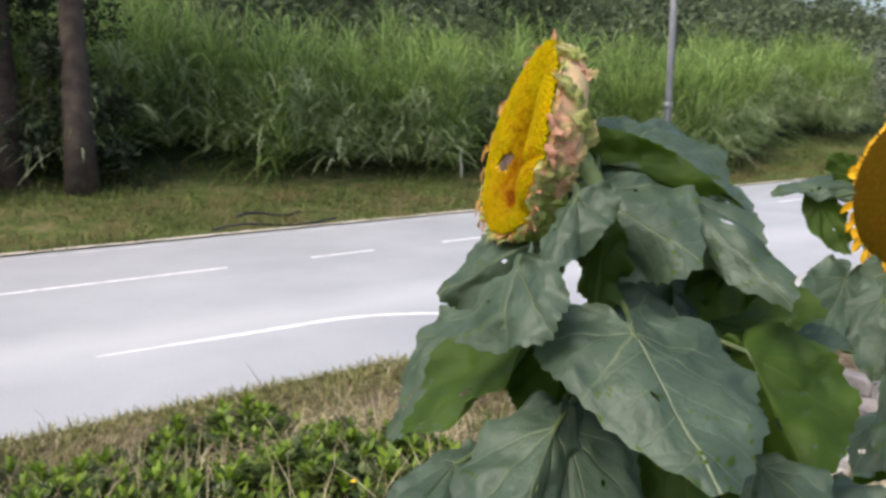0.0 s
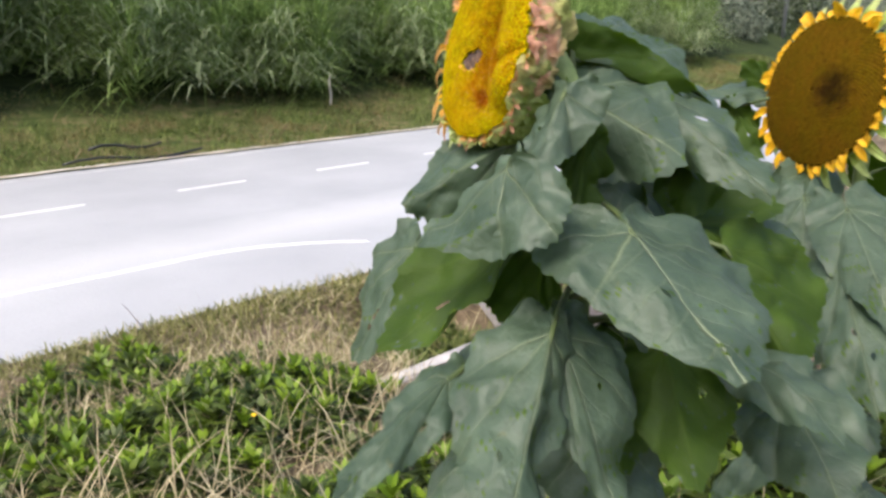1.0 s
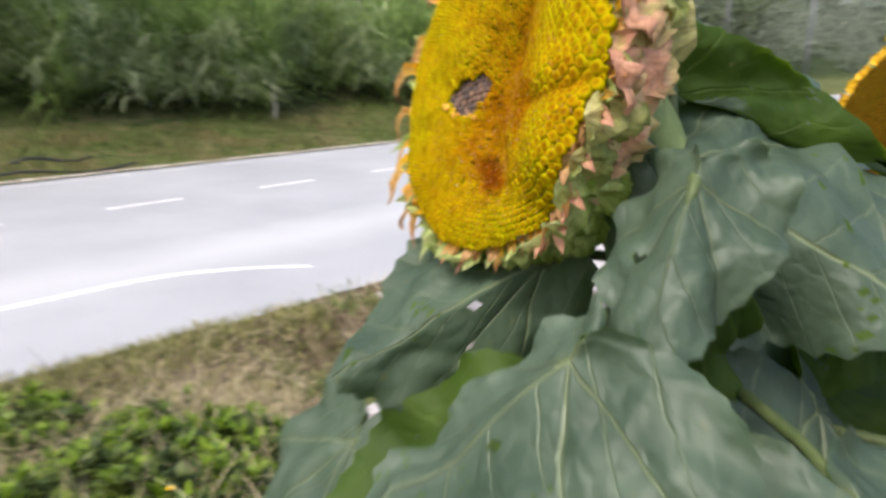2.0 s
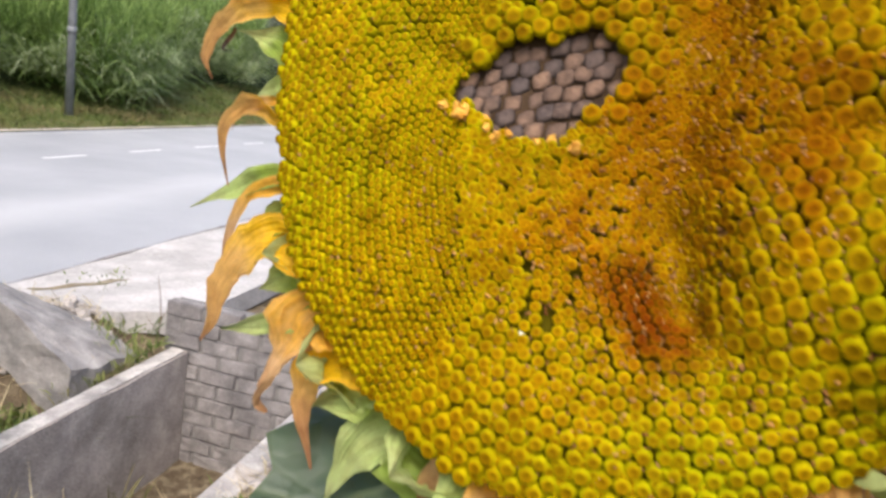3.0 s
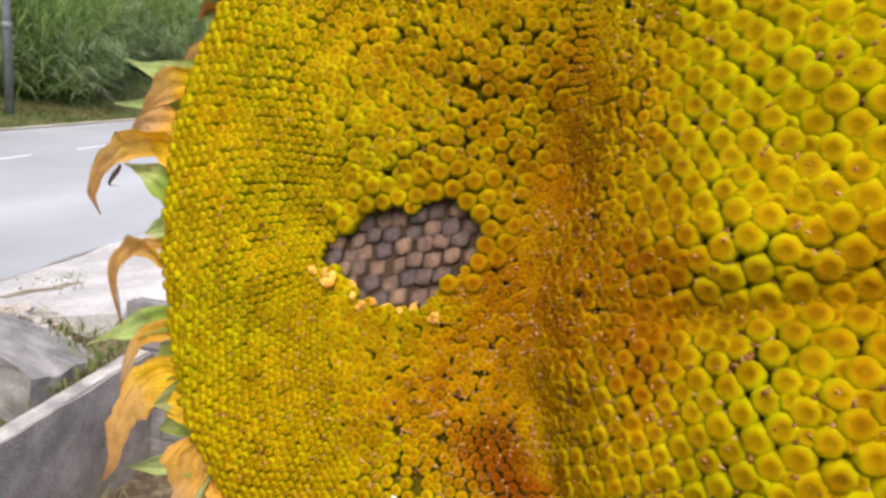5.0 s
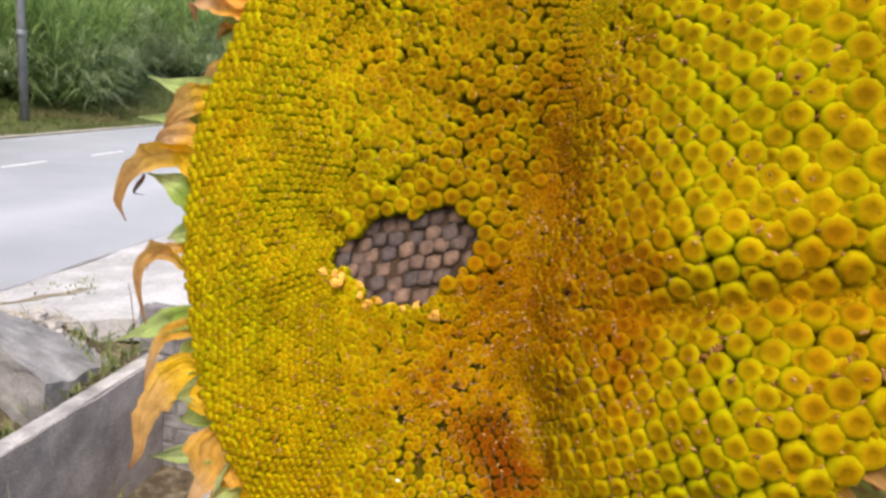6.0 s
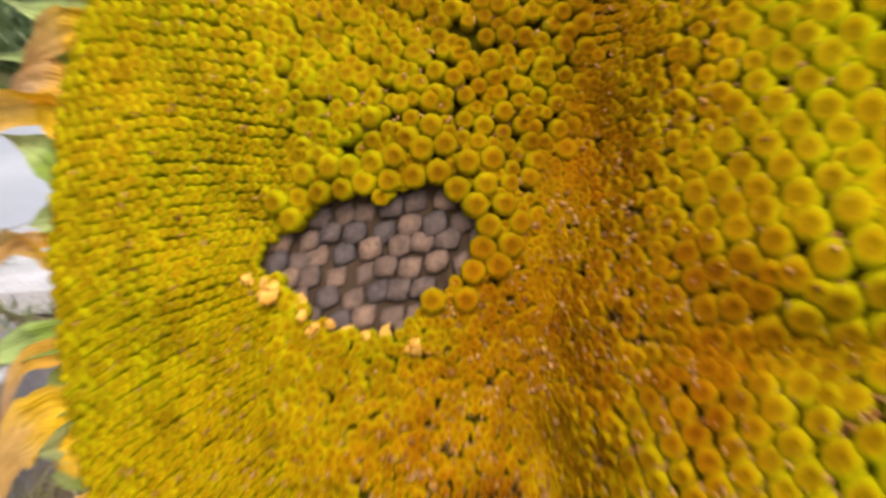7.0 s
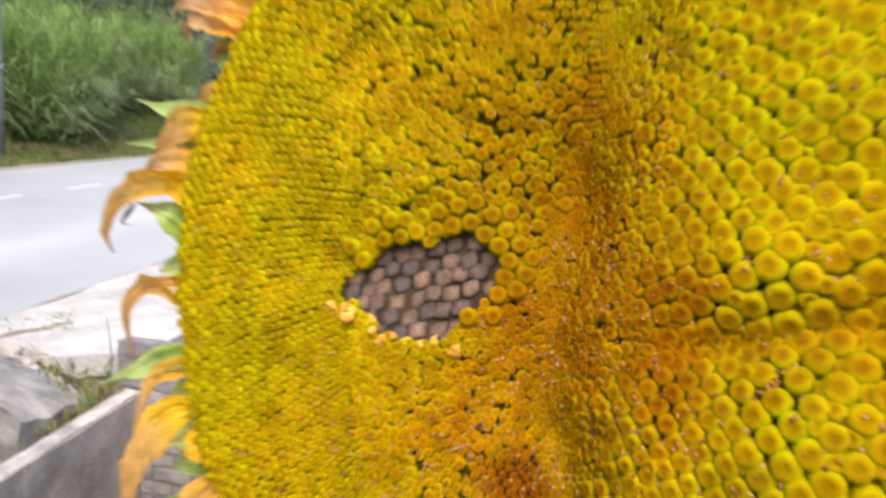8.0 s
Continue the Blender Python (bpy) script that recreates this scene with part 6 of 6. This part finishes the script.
    small = [Vector(p) for p in ((0.262, 0.960, 2.555), (0.262, 0.950, 2.535), (0.270, 0.942, 2.512))]
    part("bract", strip_mesh("bract", small, [0.010, 0.014, 0.003], Vector((0.9, -0.2, 0.2)), BRACT_PALE, 0.2, 0.15), plant, "small yellow-green crumpled leaf under the head")
    rnd = random.Random(3)
    for k in range(22):
        a, z = k * 2.4 + 0.5, 2.40 - 0.055 * k
        out = Vector((math.cos(a), math.sin(a), 0))
        if k < 6 and out.x < -0.2:
            continue
        reach = rnd.uniform(0.08, 0.15)
        b = Vector((0.318, 1.0, z)) + out * reach + Vector((0, 0, 0.03))
        t = b + out * rnd.uniform(0.08, 0.15) + Vector((0, 0, rnd.uniform(-0.22, -0.13)))
        plain_leaf(plant, (0.318, 1.0, z), b, t, rnd.uniform(0.17, 0.24), out * 0.7 + Vector((0, 0, 0.7)), 20 + k)


def far_sunflower(foot_s, foot_n, head_c, normal, radius, label, seed):
    foot = plan(foot_s, foot_n, ground_height(foot_s, foot_n))
    plant = thing("sunflower", foot, label, "sunflower", "sunflowers on the bank")
    n = Vector(normal).normalized()
    c = Vector(head_c)
    u = Vector((-n.y, n.x, 0)).normalized() * -1
    v = n.cross(u)
    dome = lambda k: 0.022 * (1 - k * k) + 0.004
    sides, rings = 48, ((0.0, 0), (0.5, 0), (0.9, 0), (1.0, -0.012), (0.98, -0.03), (0.7, -0.05), (0.2, -0.06), (0.1, -0.065))
    verts, faces = [], []
    for k, drop in rings:
        for i in range(sides):
            a = 2 * math.pi * i / sides
            verts.append(c + (u * math.cos(a) + v * math.sin(a)) * radius * k + n * (dome(k) + drop - 0.004))
    for j in range(len(rings) - 1):
        for i in range(sides):
            faces.append((j * sides + i, j * sides + (i + 1) % sides, (j + 1) * sides + (i + 1) % sides, (j + 1) * sides + i))
    me = link_mesh("flower_head", verts, faces, SHADED_BED, True)
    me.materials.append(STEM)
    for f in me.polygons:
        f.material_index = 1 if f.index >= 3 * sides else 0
    head = part("flower_head", me, plant, "round brown seed disc ringed with short yellow petals")
    rnd = random.Random(seed)
    shape, tips, quads = floret_shape()
    parts, fs, marks, total = [], [], [], 0
    count = 1900
    for k in range(3, count):
        r, a = math.sqrt(k / count), k * math.pi * (3 - math.sqrt(5))
        way = u * math.cos(a) + v * math.sin(a)
        nn = (n + way * 0.3 * r).normalized()
        x = nn.orthogonal().normalized()
        size = radius * 0.060
        m = np.array([x * size, nn.cross(x) * size, nn * size * 0.9]).T
        parts.append(shape @ m.T + np.array(c + way * radius * r + n * (dome(r) - 0.006)))
        fs.append(quads + total)
        marks.append(tips)
        total += len(shape)
    me = from_arrays("florets", np.concatenate(parts), np.concatenate(fs), DISC2)
    add_tip(me, np.concatenate(marks))
    part("florets", me, head, "brown disc florets in tight spirals")["kind"] = "stuff"
    for k in range(40):
        a = 2 * math.pi * (k + rnd.uniform(-0.3, 0.3)) / 40
        out, side = u * math.cos(a) + v * math.sin(a), v * math.cos(a) - u * math.sin(a)
        p, way, path, widths = c + out * radius * 0.97, (out + n * rnd.uniform(0.0, 0.8)).normalized(), [], []
        length, wide = rnd.uniform(0.028, 0.050), rnd.uniform(0.020, 0.032)
        for i in range(7):
            f = i / 6
            path.append(p.copy())
            widths.append(wide * (0.6 + 1.0 * f if f < 0.4 else 1 - ((f - 0.4) / 0.6) ** 2 + 0.04))
            way = (way + Vector((0, 0, -0.12)) - n * rnd.uniform(-0.1, 0.25)).normalized()
            p = p + way * length / 6
        part("petal", strip_mesh("petal", path, widths, side, PETAL_NEW, 0.2), head)
    for k in range(26):
        a = 2 * math.pi * (k + 0.5) / 26
        out, side = u * math.cos(a) + v * math.sin(a), v * math.cos(a) - u * math.sin(a)
        p = c + out * radius * 0.95 - n * 0.02
        path = [p, p + out * 0.025 - n * 0.004, p + out * 0.05 - n * 0.015, p + out * 0.065 - n * 0.03]
        part("bract", strip_mesh("bract", path, [0.02, 0.024, 0.016, 0.002], side, BRACT, 0.15), head, "green bract")
    top = c - n * 0.06
    stalk(plant, [foot, (foot + top) / 2 + Vector((0.03, 0.02, 0.1)), top + Vector((0.03, 0.02, -0.12)) - n * 0.06, top - n * 0.03, top], [0.019, 0.017, 0.015, 0.014, 0.02])
    for k in range(15):
        a, z = k * 2.4 + seed, c.z - 0.14 - 0.085 * k
        f = (z - foot.z) / (top.z - foot.z)
        core = foot.lerp(top - n * 0.04, f)
        out = Vector((math.cos(a), math.sin(a), 0))
        if k < 3 and out.dot(n) > -0.1:
            continue
        b = core + out * 0.12 + Vector((0, 0, 0.05))
        t = b + out * rnd.uniform(0.10, 0.17) + Vector((0, 0, rnd.uniform(-0.22, -0.10)))
        plain_leaf(plant, core, b, t, rnd.uniform(0.15, 0.22), out * 0.7 + Vector((0, 0, 0.7)), seed * 31 + k)


    if seed == 4:
        core = foot.lerp(top - n * 0.04, 0.78)
        behind = top - n * 0.08
        add_leaf(plant, core, (0.834, 1.384, 2.269), (0.709, 1.241, 2.154), (0.826, 1.310, 2.203), (0.713, 1.323, 2.252), 0.05, 0.08, 67)
        add_leaf(plant, core, (0.993, 1.482, 2.268), (0.869, 1.329, 2.106), (1.015, 1.397, 2.159), (0.849, 1.413, 2.210), 0.05, 0.08, 68)
        add_leaf(plant, core, (1.012, 1.350, 2.125), (0.866, 1.194, 1.944), (0.995, 1.266, 2.014), (0.870, 1.278, 2.057), 0.05, 0.08, 69)
        add_leaf(plant, core, (0.872, 1.313, 2.251), (0.808, 1.193, 2.122), (0.895, 1.234, 2.200), (0.794, 1.296, 2.184), 0.03, 0.06, 61)
        add_leaf(plant, core, (0.898, 1.219, 2.245), (0.824, 0.961, 2.102), (0.954, 1.081, 2.199), (0.809, 1.159, 2.170), 0.04, 0.06, 62)
        add_leaf(plant, core, (0.841, 1.134, 2.166), (0.767, 0.899, 2.003), (0.876, 0.993, 2.086), (0.761, 1.062, 2.041), 0.04, 0.06, 63)
        add_leaf(plant, behind, (1.007, 1.683, 2.415), (0.782, 1.654, 2.398), (0.869, 1.621, 2.399), (0.942, 1.766, 2.427), 0.06, 0.08, 64)
        add_leaf(plant, behind, (0.889, 1.655, 2.390), (0.936, 1.589, 2.273), (0.871, 1.632, 2.314), (0.957, 1.634, 2.338), 0.05, 0.08, 65)
        add_leaf(plant, behind, (0.992, 1.694, 2.441), (0.914, 1.694, 2.489), (0.969, 1.710, 2.497), (0.927, 1.685, 2.440), 0.05, 0.08, 66)


near_sunflower()
far_sunflower(2.02, 0.60, (0.985, 1.475, 2.437), (-0.975, -0.17, 0.15), 0.153, "tall sunflower with a round brown disc and short yellow petals", 4)
